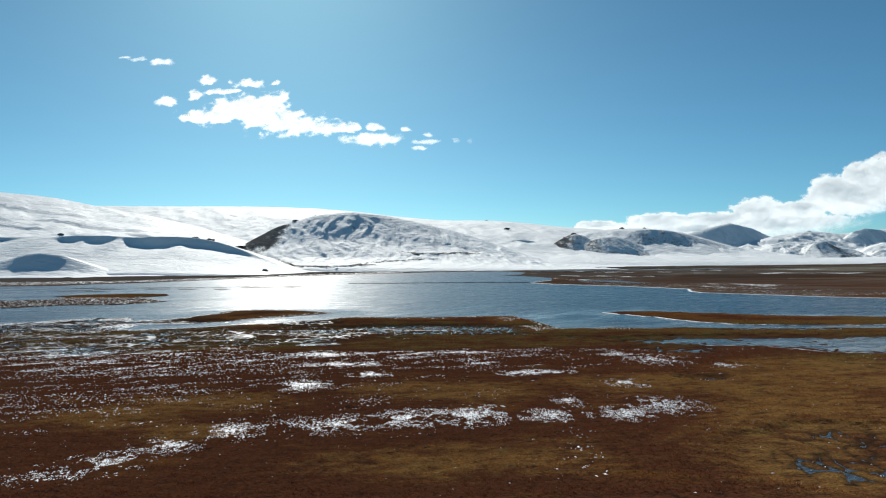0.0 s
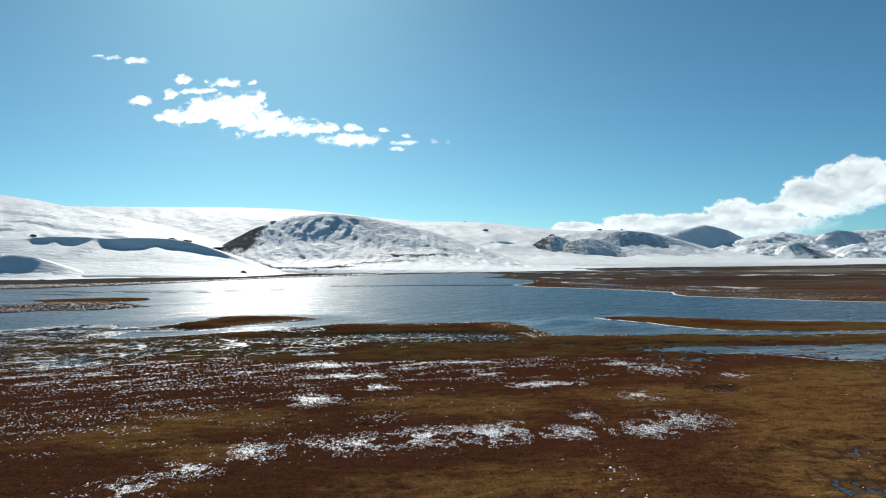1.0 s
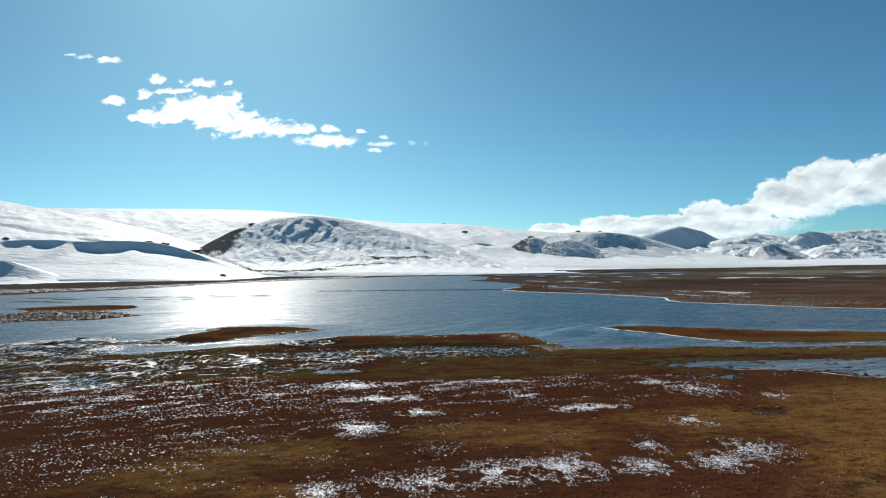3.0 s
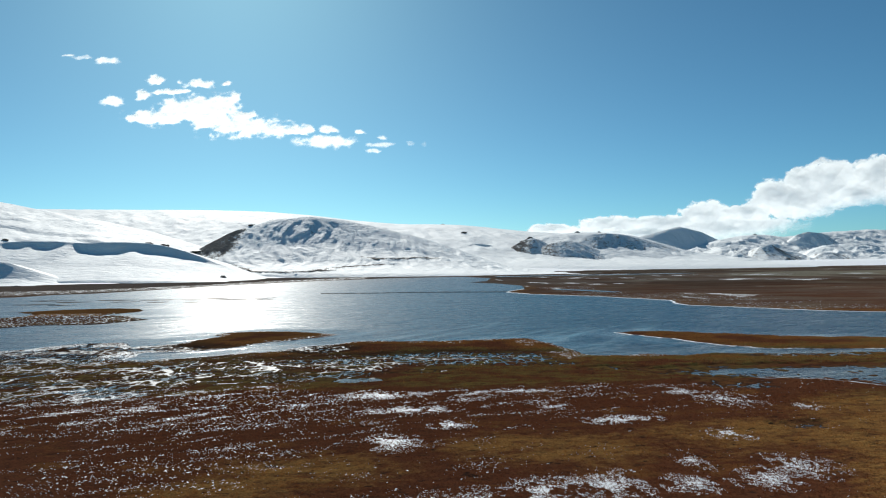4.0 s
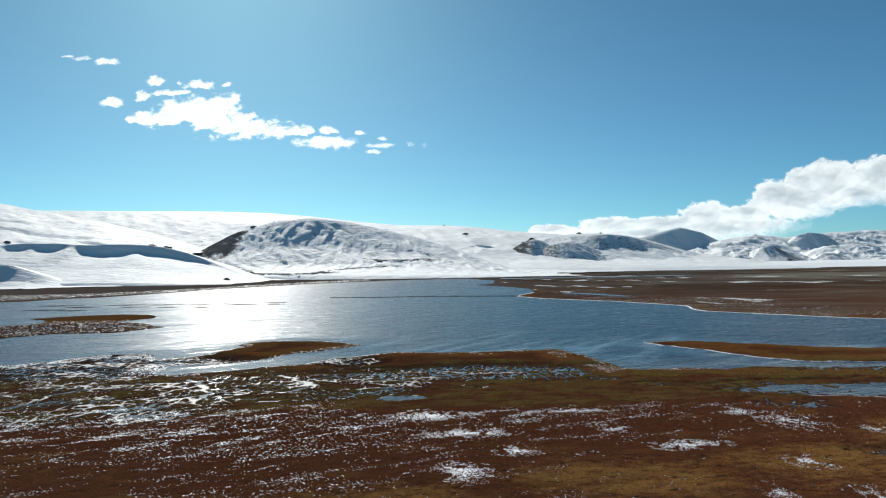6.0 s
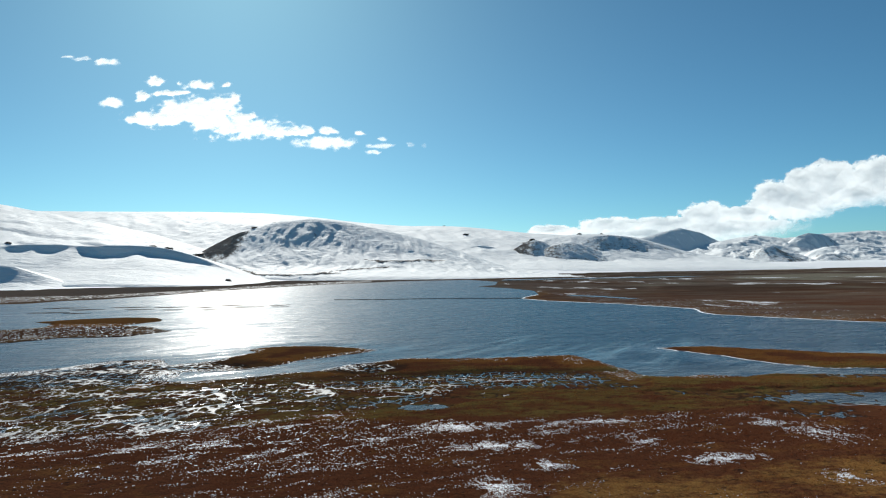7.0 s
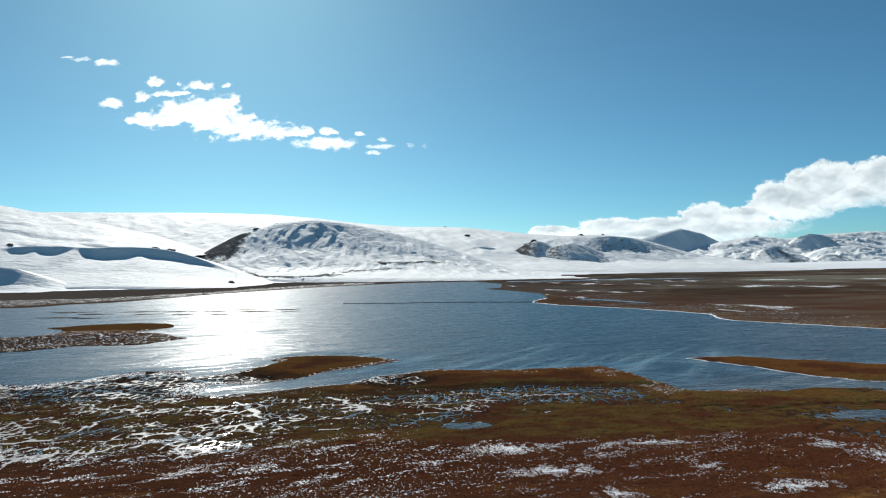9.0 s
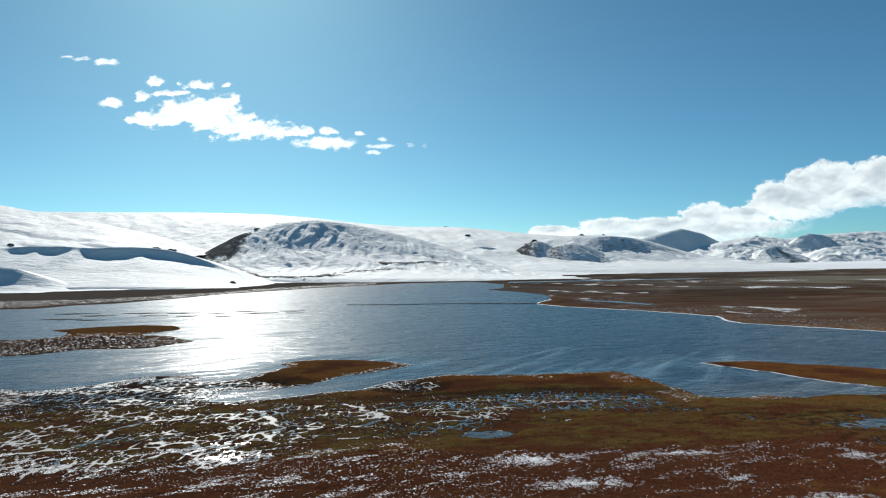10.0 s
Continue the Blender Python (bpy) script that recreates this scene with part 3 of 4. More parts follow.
dome = hill("rocky_dome_hill", "dome-shaped hill with bare dark rock on one flank and patchy snow",
     [(-480, 1600, 20), (-454, 1625, 56), (-422, 1640, 77), (-377, 1640, 101), (-287, 1640, 128), (-203, 1640, 135), (-133, 1640, 126), (-56, 1640, 109), (47, 1640, 82), (149, 1640, 46), (225, 1640, 17), (300, 1640, 5)],
     400, 420, CRAG, 3.4, lambda x, y, z, v: 0.66 * step(-318, -362, x + 30 * v) * step(0.62, 0.48, v) + 0.36 * step(80, -160, x) * step(30, 70, z) - 0.2, 160,
     size=0.5, extra=0.12, spread=[(-480, 0.86), (-200, 0.98), (-60, 1.15), (100, 1.25)], fine=2.6)
ridge = hill("ridge_hill", "long snowy ridge hill with dark rocky slopes",
     [(300, 2190, 30), (329, 2200, 65), (398, 2200, 97), (476, 2200, 110), (545, 2200, 114), (613, 2200, 113), (716, 2200, 103), (819, 2200, 73), (904, 2200, 41), (981, 2200, 16), (1040, 2200, 5)],
     400, 400, BROAD, 5, lambda x, y, z, v: 0.10 * step(15, 50, z) + 0.2 * step(480, 400, x) * step(0.7, 0.3, v), 190)
hill("cone_hill", "distant cone-shaped blue-shadowed snow hill",
     [(1034, 3420, 98), (1140, 3420, 136), (1248, 3420, 165), (1355, 3420, 191), (1462, 3420, 163), (1541, 3420, 124), (1670, 3420, 90)],
     330, 250, STEEP, 6, 0.1, 220)
far_range = hill("far_range", "distant snowy mountain range with rocky spurs",
     [(1238, 3300, 52), (1435, 3300, 102), (1525, 3300, 125), (1668, 3300, 143), (1797, 3300, 127), (1926, 3300, 141), (2025, 3300, 148), (2228, 3300, 159), (2475, 3300, 143)],
     520, 300, BROAD, 15, 0.05, 250, size=1.1, extra=0.3)
hill("rocky_foothill", "low foothill with brown rocky face and snow cap",
     [(1104, 2650, 19), (1172, 2650, 54), (1215, 2650, 73), (1298, 2650, 77), (1380, 2650, 68), (1483, 2650, 33), (1544, 2650, 14), (1590, 2650, 5)],
     330, 300, EVEN, 14, 0.10, 280, extra=0.3, fine=3.0)
hill("rocky_foothill", "low foothill with brown rocky face and snow cap",
     [(1571, 2780, 10), (1633, 2780, 55), (1703, 2780, 76), (1809, 2780, 83), (1942, 2780, 72), (2118, 2780, 55)],
     360, 300, EVEN, 14, 0.10, 310, extra=0.3, fine=3.0)
LEAN = ([0, 0.1, 0.8, 1], [1, 0.9, 0.13, 0])
SPUR = ([0, 0.06, 0.5, 0.8, 1], [1, 0.94, 0.40, 0.14, 0])
# rock cover on knolls and spur also darkens their faces in place of shadow
hill("rocky_knoll", "dark rocky knoll at the foot of a snowy ridge",
     [(262, 2045, 8), (291, 2040, 50), (322, 2040, 73), (352, 2040, 89), (373, 2040, 94), (397, 2040, 88), (425, 2040, 72), (455, 2040, 40), (485, 2040, 8)],
     200, 200, LEAN, 4, lambda x, y, z, v: 0.36 + 0.4 * step(400, 330, x + 60 * v), 420, size=0.7, fine=2.5)
hill("snow_knoll", "rounded snow knoll with a blue-shaded rock-streaked face",
     [(330, 1990, 8), (350, 1990, 40), (382, 1990, 62), (414, 1990, 75), (446, 1990, 81), (478, 1990, 81), (509, 1990, 72), (541, 1990, 59), (573, 1990, 46), (610, 1985, 33), (660, 1980, 6)],
     175, 200, LEAN, 4, lambda x, y, z, v: 0.34 + 0.25 * step(450, 390, x) + 0.2 * step(40, 20, z), 440, size=0.7, fine=2.5)
hill("shaded_spur", "long blue-shaded spur running down from a snowy ridge",
     [(430, 2090, 20), (485, 2090, 66), (528, 2090, 92), (553, 2090, 103), (604, 2090, 107), (654, 2090, 102), (697, 2090, 91), (747, 2085, 76), (806, 2080, 57), (866, 2070, 38), (943, 2060, 13), (985, 2055, 2)],
     195, 260, LEAN, 4, lambda x, y, z, v: 0.36 + 0.2 * step(0.2, 0.5, v), 460, size=0.7, fine=2.5)
hill("snow_knoll", "rounded snow knoll with a blue-shaded rock-streaked face",
     [(510, 2030, 8), (530, 2030, 38), (564, 2030, 58), (613, 2030, 67), (654, 2030, 60), (695, 2030, 46), (736, 2030, 31), (780, 2030, 5)],
     150, 160, LEAN, 4, 0.36, 480, size=0.7, fine=2.5)
hill("rocky_spur", "brown rocky spur among distant snow slopes",
     [(1225, 2490, 10), (1267, 2480, 66), (1309, 2480, 76), (1349, 2480, 54), (1390, 2470, 31), (1441, 2460, 12), (1490, 2450, 2)],
     160, 220, SPUR, 7, 0.38, 500, extra=0.3, fine=2.5)
hill("rocky_spur", "brown rocky spur among distant snow slopes",
     [(1500, 2600, 5), (1534, 2600, 22), (1568, 2600, 43), (1600, 2600, 46), (1644, 2590, 33), (1687, 2580, 12), (1730, 2580, 2)],
     150, 200, SPUR, 7, 0.34, 520, extra=0.3, fine=2.5)
hill("far_crag", "distant craggy snow peak with blue-shaded faces",
     [(1700, 3150, 50), (1747, 3150, 101), (1787, 3150, 133), (1840, 3150, 146), (1906, 3150, 140), (1945, 3150, 119), (1998, 3150, 92), (2060, 3150, 40)],
     240, 200, LEAN, 14, 0.12, 540, extra=0.3, fine=3.0)
for i, (kx, ky, wide, top) in enumerate(((-32, 1500, 30, 55), (11, 1500, 20, 57), (-104, 1500, 28, 57), (86, 1510, 48, 44), (225, 2080, 62, 80), (130, 1560, 34, 37))):
    hill("snow_hummock", "small wind-scoured snow hummock with a shaded face",
         [(kx - 1.5 * wide, ky, -6), (kx - wide, ky, top - 12), (kx - 0.4 * wide, ky, top - 2), (kx, ky, top), (kx + 0.5 * wide, ky, top - 4), (kx + wide, ky, top - 13), (kx + 1.6 * wide, ky, -6)],
         75, 90, SPUR, 3, 0.10, 560 + 11 * i)
bench = hill("snow_bench", "terraced snow bench with steep blue-shaded scarps",
     [(-1500, 1240, 74), (-900, 1240, 72), (-663, 1240, 67), (-634, 1240, 71), (-595, 1240, 70), (-566, 1240, 69), (-527, 1240, 65), (-469, 1240, 67), (-411, 1240, 63), (-353, 1240, 47), (-324, 1240, 33), (-270, 1240, 11), (-220, 1235, -3), (-170, 1230, -12)],
     265, 500, ([0, 0.06, 0.5, 0.85, 1], [1, 0.95, 0.42, 0.12, 0]), 1.2, -0.3, 340,
     brow=([(-900, 0), (-820, 10), (-760, 8), (-700, 0), (-660, 0), (-640, 9), (-618, 9), (-606, 4), (-592, 11), (-570, 11), (-556, 5), (-545, 1), (-537, 4), (-525, 14), (-490, 17), (-458, 16),
            (-440, 10), (-420, 14), (-390, 12), (-360, 10), (-335, 6), (-310, 2), (-290, 0)], 1236, 18))
hill("snow_mound", "low snow mound with a shaded dark-blue face",
     [(-730, 1020, -9), (-680, 1020, 12), (-640, 1020, 22), (-609, 1020, 27), (-593, 1020, 33), (-569, 1020, 36), (-538, 1020, 32), (-506, 1020, 21), (-470, 1020, 8), (-435, 1020, -9)],
     90, 160, ([0, 0.08, 0.4, 0.7, 1], [1, 0.9, 0.35, 0.1, 0]), 1.5, -0.25, 370)


# ---- clouds ----
def cloud(label, depth_y, lobes, bulge, seed, rag=1.0, lets=0.85, fill=0.27, soft=0.85, dense=1.0, torn=0.8, heaped=False):
    """A cloud as a billowed sheet that thins out at its edges. Lobes: x, z and the two reaches."""
    a = np.array(lobes, float)
    x0, x1 = (a[:, 0] - a[:, 2]).min() - 70, (a[:, 0] + a[:, 2]).max() + 70
    z0, z1 = (a[:, 1] - a[:, 3]).min() - 45, (a[:, 1] + a[:, 3]).max() + 45
    cx, cz = np.meshgrid(np.arange(x0, x1, 6.0), np.arange(z0, z1, 6.0))
    wx_, wz_ = cx + 22 * fbm(cx / 70, cz / 50, 3, seed), cz + 12 * fbm(cx / 70, cz / 50, 3, seed + 4)
    dens = np.full(cx.shape, -9.0)
    for lx, lz, rx, rz in a:
        one = 1 - np.hypot((wx_ - lx) / rx, (wz_ - lz) / rz)
        dens = np.maximum(dens, one) + 0.25 * np.clip(np.minimum(dens, one) + 0.2, 0, 1)
    full = np.clip(dens, 0, 1.0)
    puff = fbm(cx / 90, cz / 55, 6, seed + 8, 0.62)
    dens = dens + fill + rag * 0.60 * puff
    thick = dense * step(-0.08, soft, dens)
    y = depth_y - bulge * 0.5 * full
    belly_shade = 0.0
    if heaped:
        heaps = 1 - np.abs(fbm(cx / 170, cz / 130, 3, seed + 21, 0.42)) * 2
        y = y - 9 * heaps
        # grey billow shading put into how much light the cloud passes
        belly_shade = 0.13 * step(0.05, 0.75, dens) * (0.5 + 0.9 * np.clip(fbm(cx / 170, cz / 110 + 0.4, 4, seed + 23), -0.5, 0.5))
        foot = np.interp(cx, *np.array(heaped, float).T)
        thick = thick * step(-90, 110, cz - foot + 35 * fbm(cx / 110, cz / 60, 4, seed + 25))
    # thicker middle passes less; the noise adds painted billow shading
    through = np.clip(-belly_shade + lets - 0.16 * step(0.2, 1.0, full) + (0.05 if heaped else 0.10) * fbm(wx_ / 90, wz_ / 60, 4, seed + 15, 0.6), 0.2, 0.9)
    faces = grid_faces(*cx.shape)
    keep = thick.ravel()[faces].max(1) > 0
    faces = faces[keep]
    used, inverse = np.unique(faces, return_inverse=True)
    verts = np.stack([cx, y, cz], -1).reshape(-1, 3)[used]
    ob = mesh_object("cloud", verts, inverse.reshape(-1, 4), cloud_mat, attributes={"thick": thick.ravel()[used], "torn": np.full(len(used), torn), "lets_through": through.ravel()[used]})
    return tagged(ob, label, "cloud", group="clouds in the sky")


SMALL = "small white wisp of cloud in the blue sky"
cloud("bright white ragged cloud bank high in the sky", 4850,
      [(-1555, 1017, 190, 55), (-1405, 1076, 156, 69), (-1239, 1008, 121, 69), (-1005, 956, 259, 78), (-1138, 1110, 121, 60), (-1305, 1102, 138, 52), (-1695, 1012, 95, 28), (-1471, 1187, 121, 17),
       (-1287, 1239, 121, 26), (-1561, 1264, 60, 28), (-1653, 1162, 52, 31), (-1112, 1239, 38, 14), (-1054, 1153, 48, 35), (-1004, 1028, 121, 24), (-668, 929, 83, 28), (-583, 938, 52, 35), (-1350, 1030, 230, 50), (-1180, 1060, 130, 60), (-800, 935, 130, 45)], 22, 400, 1.15)
cloud("flat-bottomed white cloud strip", 4850, [(-465, 855, 207, 41), (-447, 934, 73, 22), (-242, 919, 38, 21)], 12, 430, 0.7)
cloud("thin broken white cloud shreds", 4850, [(-114, 832, 90, 17), (-140, 789, 55, 14), (-88, 876, 55, 14)], 4, 460, soft=0.9, dense=0.75)
for i, lobes in enumerate(([(102, 840, 30, 17)], [(193, 828, 22, 15)], [(-1869, 1393, 78, 24)], [(-1851, 1124, 88, 30)], [(-2038, 1411, 64, 10), (-2128, 1424, 38, 8)])):
    cloud(SMALL, 4850, lobes, 3, 480 + 20 * i, 0.8, soft=0.8, dense=(0.5, 0.4, 0.8, 1.0, 0.6)[i])
cloud(SMALL, 4850, [(3235, 249, 42, 10)], 3, 590, 0.8, soft=0.9, dense=0.5)
cloud("large billowing white cumulus cloud behind the far hills", 4550,
      [(3178, 550, 185, 117), (3396, 487, 235, 151), (2831, 526, 168, 121), (2640, 528, 100, 76), (2467, 425, 143, 98), (2267, 322, 134, 51), (2001, 312, 159, 74), (1734, 259, 202, 51),
       (1384, 250, 202, 51), (986, 230, 134, 34), (2610, 397, 252, 100), (3028, 437, 185, 68), (2123, 221, 504, 68), (1593, 193, 504, 51)], 40, 600, 0.42, 0.50, 0.34, 0.26, torn=0.18,
      heaped=[(900, 100), (1800, 90), (2400, 170), (2700, 270), (3000, 345), (3600, 430)])


# ---- snow lying on the marsh ----
def clump_mesh(cx, cy, cz, size, stretch, turn, tall, seed):
    """Many low irregular lumps in one mesh: seven-sided domes."""
    rng = np.random.RandomState(seed)
    n, k = len(cx), 7
    a = np.linspace(0, 2 * np.pi, k, endpoint=False)[None] + rng.uniform(-0.3, 0.3, (n, k))
    r = size[:, None] * rng.uniform(0.55, 1.25, (n, k))
    lx, ly = r * np.cos(a) * stretch[:, None], r * np.sin(a)
    x = cx[:, None] + lx * np.cos(turn)[:, None] - ly * np.sin(turn)[:, None]
    y = cy[:, None] + lx * np.sin(turn)[:, None] + ly * np.cos(turn)[:, None]
    ring = np.stack([x, y, np.repeat(cz[:, None] - 0.05, k, 1)], -1)
    top = np.stack([cx + size * rng.uniform(-0.3, 0.3, n), cy + size * rng.uniform(-0.3, 0.3, n), cz + tall], -1)[:, None]
    verts = np.concatenate([ring, top], 1).reshape(-1, 3)
    base = (np.arange(n) * (k + 1))[:, None]
    i = np.arange(k)[None]
    tris = np.stack([base + i, base + (i + 1) % k, np.broadcast_to(base + k, (n, k))], -1).reshape(-1, 3)
    return verts, tris


def snow_field(name, label, cx, cy, size, seed, group=""):
    rng = np.random.RandomState(seed)
    z, _, shore, _ = land_plan(cx, cy)
    ok = (shore > 0.3) & (z > -0.03)
    cx, cy, z, size = cx[ok], cy[ok], np.maximum(z[ok], 0.02), size[ok]
    n = len(cx)
    verts, tris = clump_mesh(cx, cy, z, size, rng.uniform(1.6, 4.2, n), rng.uniform(-1.2, 1.5, n), 0.02 + 0.25 * size, seed + 1)
    return tagged(mesh_object(name, verts, tris, snow_mat), label, "snow", group, "stuff")


# x, y, reach across, reach away, lumps
PATCHES = [(-9.2, 61.1, 4.4, 2.6, 260), (-3.1, 63.4, 3.2, 2.6, 330), (2.4, 64, 3.4, 3.2, 420), (9.5, 63.7, 2.7, 2.0, 220), (12, 70.7, 1.3, 2.6, 90),
           (16.1, 64.2, 2.2, 2.4, 230), (20.6, 67.6, 3.0, 3.0, 260), (-17.5, 59.5, 2.3, 2.8, 190), (-20.8, 54.8, 2.4, 2.0, 130), (-23.4, 49.9, 2.7, 2.4, 190),
           (-26.4, 47.4, 2.4, 1.8, 60), (-15.7, 80.8, 2.3, 2.6, 105), (10.9, 88.5, 4.0, 1.6, 150), (-13.5, 97.2, 5.0, 1.5, 200), (-17, 108.2, 5.6, 1.9, 230), (2.5, 109, 5.2, 0.9, 90), (5.2, 97.2, 1.8, 1.4, 45), (24.8, 105.5, 2.0, 2.0, 70),
           (-9, 87.8, 2.0, 1.8, 60), (28.5, 99, 3.4, 4.5, 130), (36.5, 93, 1.8, 1.8, 40), (20.5, 80.1, 2.0, 2.0, 50)]
STREAKS = [(-7.4, 71.5, 2.2, 2.4, 60), (9.7, 52.6, 1.2, 6.0, 60), (3.8, 107.5, 9.0, 2.2, 240), (-54.5, 103, 7, 2.8, 260), (-43.5, 92, 10, 3, 260), (-31.6, 80, 4, 1.2, 80),
           (-33, 94, 12, 4.5, 420), (-34, 59, 2, 1, 30), (-46, 108, 20, 6, 500), (-20, 100, 16, 7, 350), (-46, 66, 8, 5, 420), (-38, 74, 9, 3.5, 380), (-34, 68, 5, 1.2, 110), (-28, 77, 6, 1.4, 120)]
rng = np.random.RandomState(21)
for i, (cx, cy, rx, ry, n) in enumerate(PATCHES):
    n = int(n * (8.5 if cy < 75 else 15))
    r, a = rng.uniform(0, 1.25, n) ** 0.75, rng.uniform(0, 2 * np.pi, n)
    x, y = cx + 1.2 * rx * r * np.cos(a), cy + 1.4 * ry * r * np.sin(a)
    keep = fbm(x / 1.1, y / 1.6, 3, 71) + 0.9 * fbm(x / 2.6, y / 3.4, 2, 72) > -0.42 + 0.45 * r
    x, y, r = x[keep], y[keep], r[keep]
    snow_field("snow_patch", "broken patch of white snow lying between grass hummocks", x, y, (0.038 + 0.066 * rng.uniform(0, 1, len(x)) ** 2) * (1.15 - 0.4 * r) * (1.0 if cy < 75 else 1.25), 300 + i, "snow patches on the marsh")
xs, ys = [], []
for cx, cy, rx, ry, n in STREAKS:
    n = int(n * 1.0)
    r, a = rng.uniform(0, 1, n) ** 0.6, rng.uniform(0, 2 * np.pi, n)
    xs.append(cx + 1.2 * rx * r * np.cos(a)), ys.append(cy + 1.2 * ry * r * np.sin(a))
x, y = np.concatenate(xs), np.concatenate(ys)
snow_field("snow_flecks", "scattered white snow flecks among red-brown grass", x, y, 0.04 + 0.075 * rng.uniform(0, 1, len(x)) ** 2, 351)
x, y = rng.uniform(-95, 62, 360000), rng.uniform(42, 126, 360000)
amount = 0.008 + 1.3 * step(0.12, 0.5, fbm(x / 9, (y - 0.4 * x) / 3.4, 4, 75, 0.62)) + 0.3 * step(0.1, 0.5, fbm(x / 4, (y - 0.4 * x) / 2.0, 3, 77))
amount = amount * (0.06 + step(10, -20, x) * step(50, 68, y + 0.1 * x) + 0.5 * step(88, 98, y) * step(40, 10, x))
keep = (rng.uniform(0, 1, 360000) < (0.40 + 0.14 * step(85, 100, y)) * amount) & (y < 113 + 8 * step(-20, -40, x) + 3 * gnoise(x / 6, y / 6, 78))
snow_field("snow_flecks", "fine white snow flecks drawn out in streaks over the marsh", x[keep], y[keep], (0.024 + 0.06 * rng.uniform(0, 1, keep.sum()) ** 2.2) * (1 + 0.5 * step(75, 100, y[keep])), 353)
x = np.concatenate([rng.normal(-7, 12, 1300), rng.normal(-98, 15, 2200), rng.uniform(-122, -26, 5500)])
y = np.concatenate([rng.normal(149, 5, 1300), rng.normal(166, 10, 2200), rng.uniform(106, 162, 5500)])
keep = fbm(x / 6, y / 4, 3, 79) > -0.05
snow_field("snow_flecks", "curled white snow and ice scraps between shore hummocks", x[keep], y[keep], 0.035 + 0.085 * rng.uniform(0, 1, keep.sum()) ** 2.5, 355)
x, y = rng.uniform(90, 330, 16000), rng.uniform(215, 560, 16000)
inland = land_plan(x, y)[2] - 22 - 26 * fbm(x / 40, y / 40, 3, 83)
keep = (np.abs(inland) < 26) & (fbm(x / 30, y / 12, 3, 84) > -0.12)
snow_field("snow_flecks", "white snow flecks dotting far shore grass", x[keep], y[keep], rng.uniform(0.09, 0.24, keep.sum()), 357)
x, y = np.concatenate([rng.uniform(-125, 50, 40000), rng.uniform(-125, -62, 9000)]), np.concatenate([rng.uniform(143, 222, 40000), rng.uniform(165, 200, 9000)])
shore_ = land_plan(x, y)[2]
keep = (shore_ > 0.3) & (shore_ < 0.6 + (3.0 + 5 * step(-40, -28, x) * step(215, 195, y) + 7 * step(-66, -80, x)) * np.clip(fbm(x / 8, y / 8, 3, 81) + 0.42, 0, 1)) & (x < 40)
snow_field("snow_flecks", "white snow flecks along the grassy water edge", x[keep], y[keep], rng.uniform(0.05, 0.15, keep.sum()), 363)
x, y = rng.uniform(-235, -105, 4800), 238 + 85 * rng.uniform(0, 1, 4800) ** 1.3
keep = edge_distance(x, y, ISLAND) > 0.5
snow_field("snow_flecks", "white snow flecks on a low grassy island", x[keep], y[keep], rng.uniform(0.07, 0.26, keep.sum()), 359)
x = rng.uniform(-420, -60, 3600)
y = np.interp(x, [-420, -312, -279, -233, -207, -133, -15], [552, 548, 590, 672, 780, 946, 1100]) + 14 + 125 * rng.uniform(0, 1, 3600)
snow_field("snow_flecks", "white snow flecks along the brown far bank", x, y, rng.uniform(0.2, 0.5, 3600), 361)



def ice_edge(label, line, wide, seed, even=0.0):
    """A thin ragged rim of white ice along a shoreline."""
    a = np.array(line, float)
    d = np.concatenate([[0], np.cumsum(np.hypot(*np.diff(a, axis=0).T))])
    u = np.arange(0, d[-1], max(0.6, wide * 0.5))
    lx, ly = np.interp(u, d, a[:, 0]), np.interp(u, d, a[:, 1])
    for _ in range(2):
        lx, ly = lx - (1.6 * fbm(lx / 9, ly / 9, 3, 3)) * 0.5, ly - (2.2 * fbm(lx / 9, ly / 9, 3, 5)) * 0.5
    tx, ty = np.gradient(lx), np.gradient(ly)
    k = np.hypot(tx, ty)
    nx, ny = -ty / k, tx / k
    w = wide * np.clip(0.6 + 0.4 * even + (1.9 - even) * gnoise(u / (8 * wide + 20 * even), u * 0, seed), 0.02 + 0.3 * even, 2)
    off = np.array([-1.0, -0.4, 0.4, 1.0])
    vx, vy = lx[:, None] + nx[:, None] * w[:, None] * off, ly[:, None] + ny[:, None] * w[:, None] * off
    vz = np.broadcast_to(np.array([-0.02, 0.06, 0.07, -0.02]), vx.shape)
    ob = mesh_object("ice_edge", np.stack([vx, vy, vz], -1).reshape(-1, 3), grid_faces(len(u), 4)[:, ::-1], snow_mat)
    return tagged(ob, label, "ice", group="ice rims along the shore")


ice_edge("thin white ice rim along a far grassy shore", FAR_SHORE[:8], 0.8, 91, 1.0)
ice_edge("thin white ice rim along a distant bay", FAR_SHORE[7:11], 0.8, 92, 1.0)
ice_edge("thin white ice rim round a grassy spit", RIGHT_SPIT[4:13], 0.2, 93)
ice_edge("thin white ice rim along a narrow inlet", NEAR_SHORE[13:25], 0.18, 95)
ice_edge("broken white ice rim round a marsh pool", RIGHT_ARM[5:], 0.25, 97)


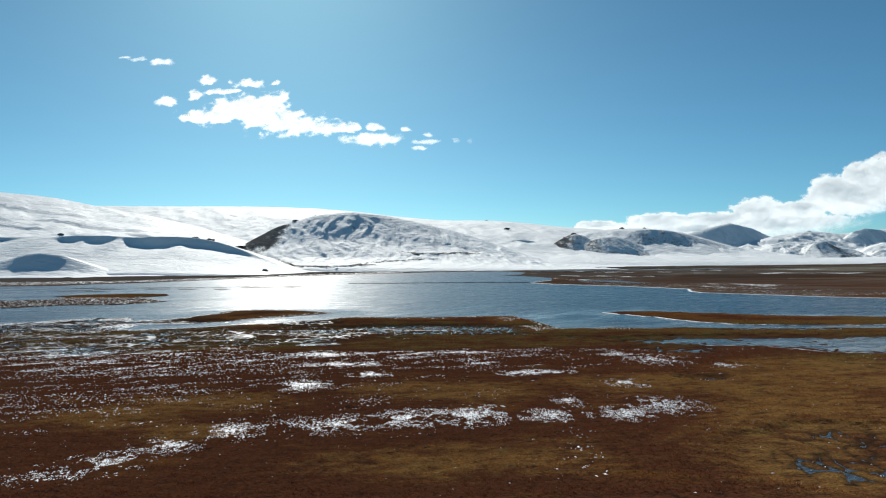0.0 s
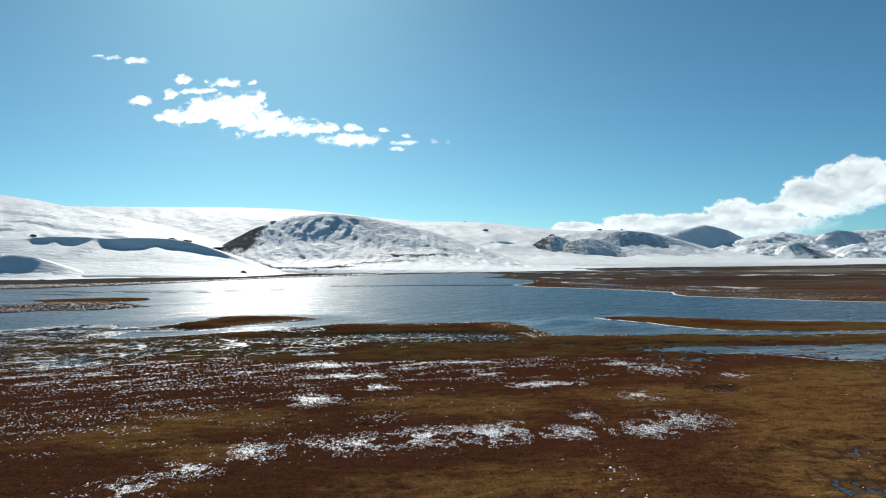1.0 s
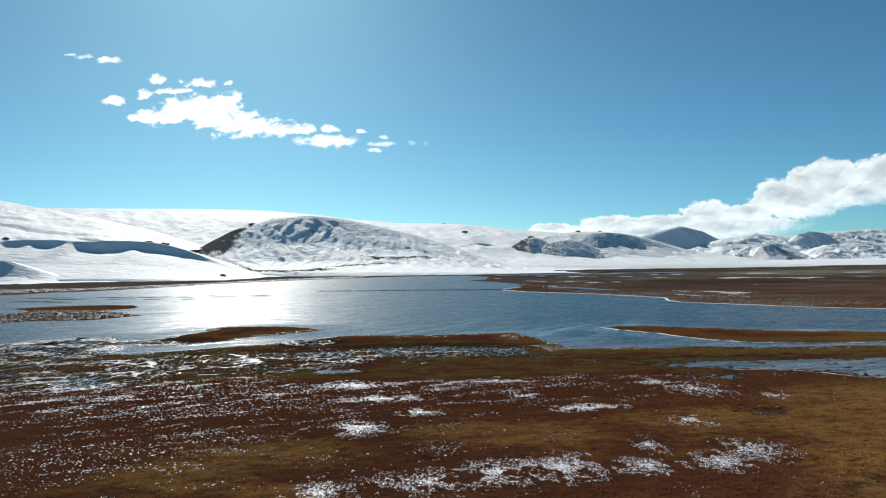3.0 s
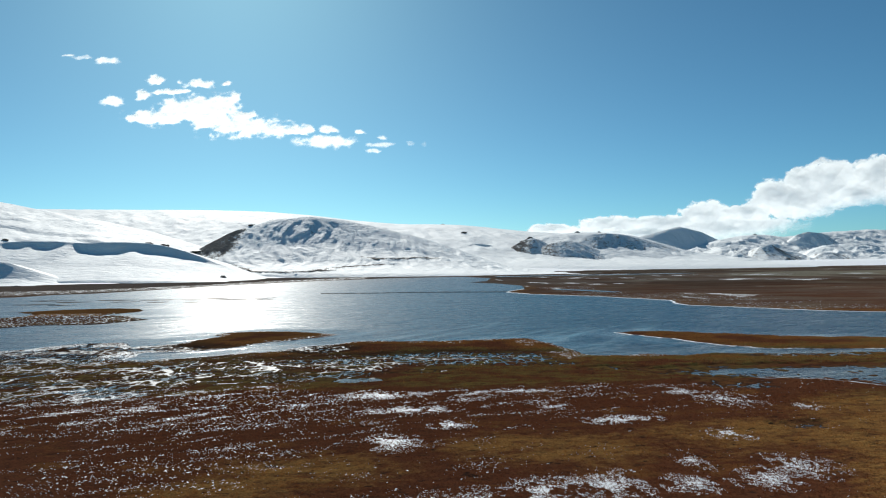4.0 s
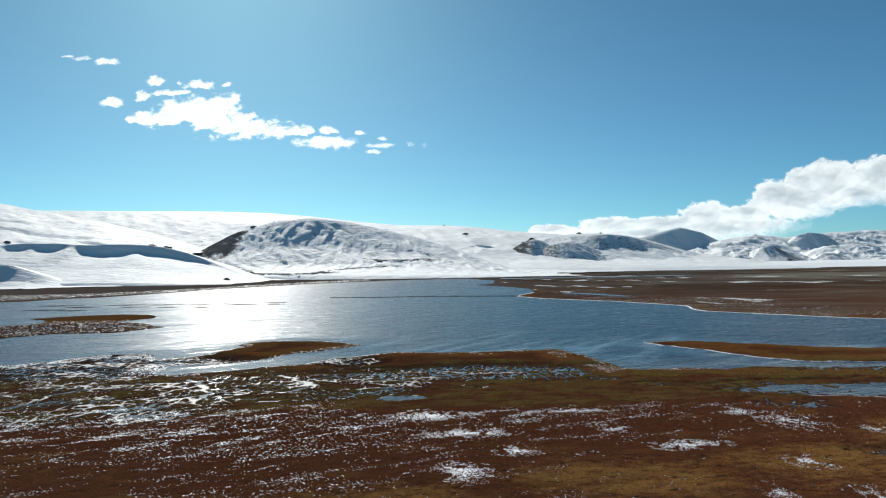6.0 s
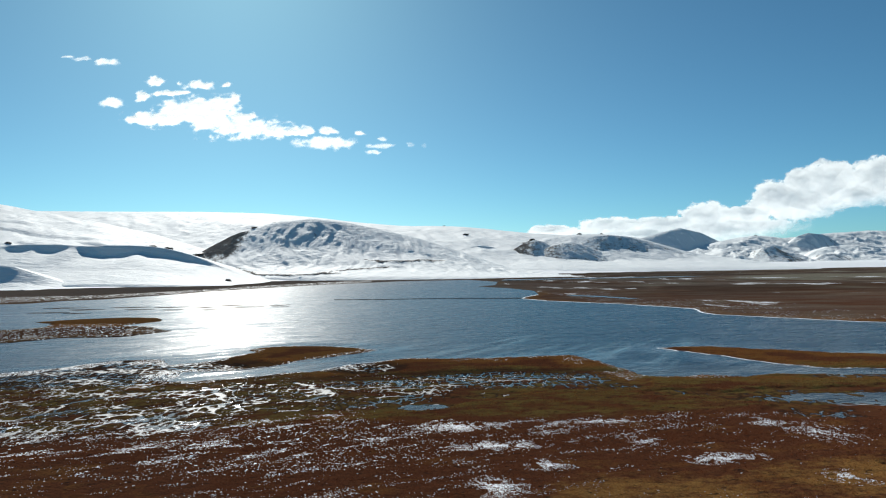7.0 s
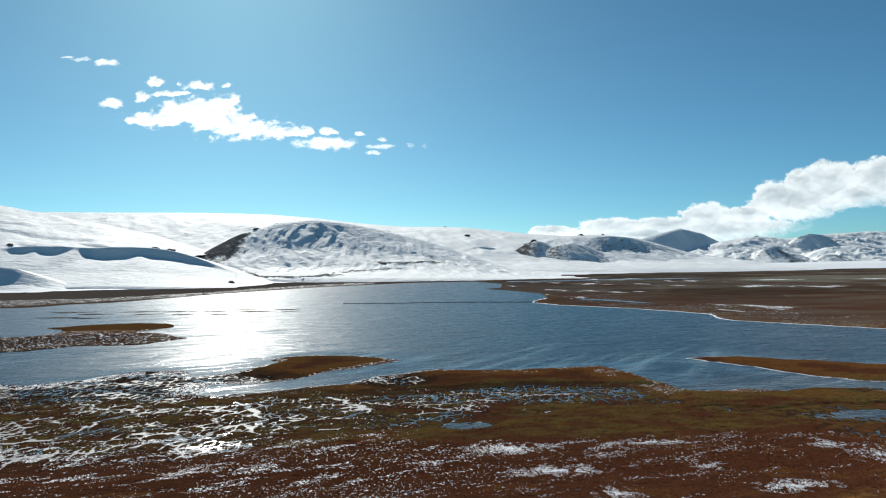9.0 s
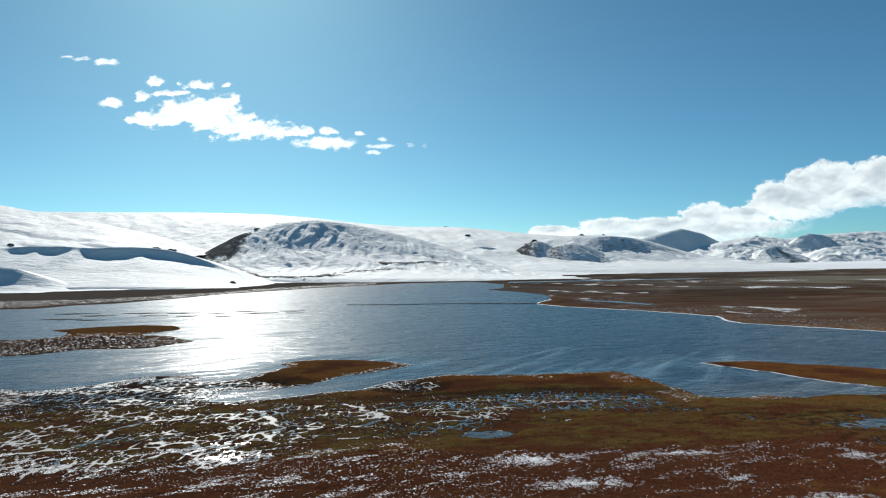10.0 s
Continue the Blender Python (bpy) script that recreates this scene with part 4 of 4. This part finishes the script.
# ---- dry grass ----
def tufts(name, label, cx, cy, tall, blades, seed):
    """Leaning grass blades, several to a tuft, in one mesh."""
    rng = np.random.RandomState(seed)
    z, zones_, shore, wet = land_plan(cx, cy)
    ok = (shore > 0.2) & (z > 0.04) & (wet < 0.25)
    kept = {key: np.repeat(zones_[key][ok], 3 * blades) for key in ("ochre", "olive", "rust")}
    cx, cy, z, tall = cx[ok], cy[ok], z[ok], tall[ok]
    n = len(cx)
    a = rng.uniform(0, 2 * np.pi, (n, blades))
    lean = rng.uniform(0.2, 0.9, (n, blades)) * tall[:, None]
    wide = 0.22 * tall[:, None] * rng.uniform(0.7, 1.3, (n, blades))
    bx, by = cx[:, None] + 0.35 * tall[:, None] * np.cos(a), cy[:, None] + 0.35 * tall[:, None] * np.sin(a)
    zb = np.repeat(z[:, None] - 0.03, blades, 1)
    p0 = np.stack([bx - wide * np.sin(a), by + wide * np.cos(a), zb], -1)
    p1 = np.stack([bx + wide * np.sin(a), by - wide * np.cos(a), zb], -1)
    p2 = np.stack([bx + lean * np.cos(a), by + lean * np.sin(a), zb + tall[:, None] * rng.uniform(0.6, 1.1, (n, blades))], -1)
    verts = np.stack([p0, p1, p2], 2).reshape(-1, 3)
    return tagged(mesh_object(name, verts, np.arange(len(verts)).reshape(-1, 3), tuft_mat, attributes=kept, smooth=False), label, "grass", kind="stuff")


x, y = rng.uniform(-45, 45, 42000), 42 + 60 * rng.uniform(0, 1, 42000) ** 1.2
keep = np.abs(x) < 8 + 0.62 * y
tufts("grass_tufts", "dense dry reddish-brown marsh grass tufts", x[keep], y[keep], rng.uniform(0.07, 0.20, keep.sum()), 5, 501)
x, y = rng.uniform(-120, 80, 42000), rng.uniform(95, 190, 42000)
tufts("grass_tufts", "dry ochre and brown sedge tufts near the shore", x, y, rng.uniform(0.12, 0.32, len(x)), 4, 503)


# ---- rocks ----
def boulder(name, label, x, y, z, sx, sy, sz, seed, parent=None):
    bm = bmesh.new()
    bmesh.ops.create_icosphere(bm, subdivisions=3, radius=1.0)
    for v in bm.verts:
        v.co *= 1 + 0.45 * noise.fractal(v.co * 1.6 + Vector((seed, seed * 2, 0)), 0.9, 2.0, 4)
        v.co = Vector((v.co.x * sx, v.co.y * sy, v.co.z * sz))
    me = bpy.data.meshes.new(name)
    bm.to_mesh(me)
    bm.free()
    me.materials.append(rock_mat)
    ob = new(name, me)
    ob.location = (x, y, z)
    if parent:
        ob.parent = parent
        ob.location = (x, y, z)
    elif label:
        tagged(ob, label, "rock")
    return ob


for parent, bx, by, sx, sz in ((plateau, 161, 2655, 11, 5), (ridge, 398, 2196, 10, 6), (ridge, 545, 2196, 8, 5), (ridge, 613, 2196, 6, 4), (ridge, 372, 2180, 9, 3),
                               (dome, -287, 1636, 7, 2), (dome, -330, 1632, 9, 2.2), (dome, -262, 1640, 5, 1.6), (high_ridge, -690, 1306, 5.5, 2.6), (bench, -431, 1262, 7, 4),
                               (bench, -452, 1280, 10, 3), (bench, -408, 1266, 8, 3), (plateau, 205, 2300, 9, 4), (far_range, 1668, 3290, 8, 3), (far_range, 1926, 3290, 9, 3)):
    boulder("rock_outcrop", "", bx, by, slope_height(bx, by) + 0.1 * sz, sx, 0.8 * sx, sz, bx * 0.37 % 9, parent)
boulder("boulder", "lone dark boulder on the snow slope by the lake", -272, 1104, slope_height(-272, 1104) + 0.5, 4.8, 4.0, 2.6, 3.3)
boulder("boulder", "dark rock poking through snow by the lake bank", -470, 905, slope_height(-470, 905), 5.5, 2.5, 1.2, 5.1)


def scrub_row(label, line, n, wide, seed):
    """Low dark scrub in a broken row."""
    rng_ = np.random.RandomState(seed)
    a = np.array(line, float)
    q = rng_.uniform(0, len(a) - 1, n)
    q = q[gnoise(q * 3.1, q * 0 + seed, seed) > -0.18]
    sx_, sy_ = np.interp(q, np.arange(len(a)), a[:, 0]) + rng_.normal(0, wide, len(q)), np.interp(q, np.arange(len(a)), a[:, 1]) + rng_.normal(0, 4, len(q))
    spots = np.linspace(0, len(a) - 1, 12)
    levels = [slope_height(np.interp(w_, np.arange(len(a)), a[:, 0]), np.interp(w_, np.arange(len(a)), a[:, 1])) for w_ in spots]
    sz_ = np.interp(q, spots, levels)
    size = rng_.uniform(0.8, 2.6, len(q))
    verts, tris = clump_mesh(sx_, sy_, sz_, size, rng_.uniform(1, 3, len(q)), rng_.normal(0, 0.3, len(q)), 0.5 * size, seed)
    return tagged(mesh_object("scrub_row", verts, tris, rock_mat), label, "scrub", kind="stuff")


scrub_row("broken row of dark low scrub on the snow", [(-317, 1345), (-262, 1322), (-200, 1302), (-125, 1290)], 320, 7.0, 701)
scrub_row("broken row of dark low scrub on the snow", [(-75, 1410), (-40, 1400), (-10, 1402), (30, 1420), (70, 1440)], 300, 6.0, 702)
scrub_row("broken row of dark low scrub on the snow", [(-640, 900), (-600, 900), (-560, 905)], 40, 4.0, 703)
scrub_row("broken row of dark low scrub on the snow", [(-160, 1300), (-100, 1322), (-40, 1348)], 160, 8.0, 704)
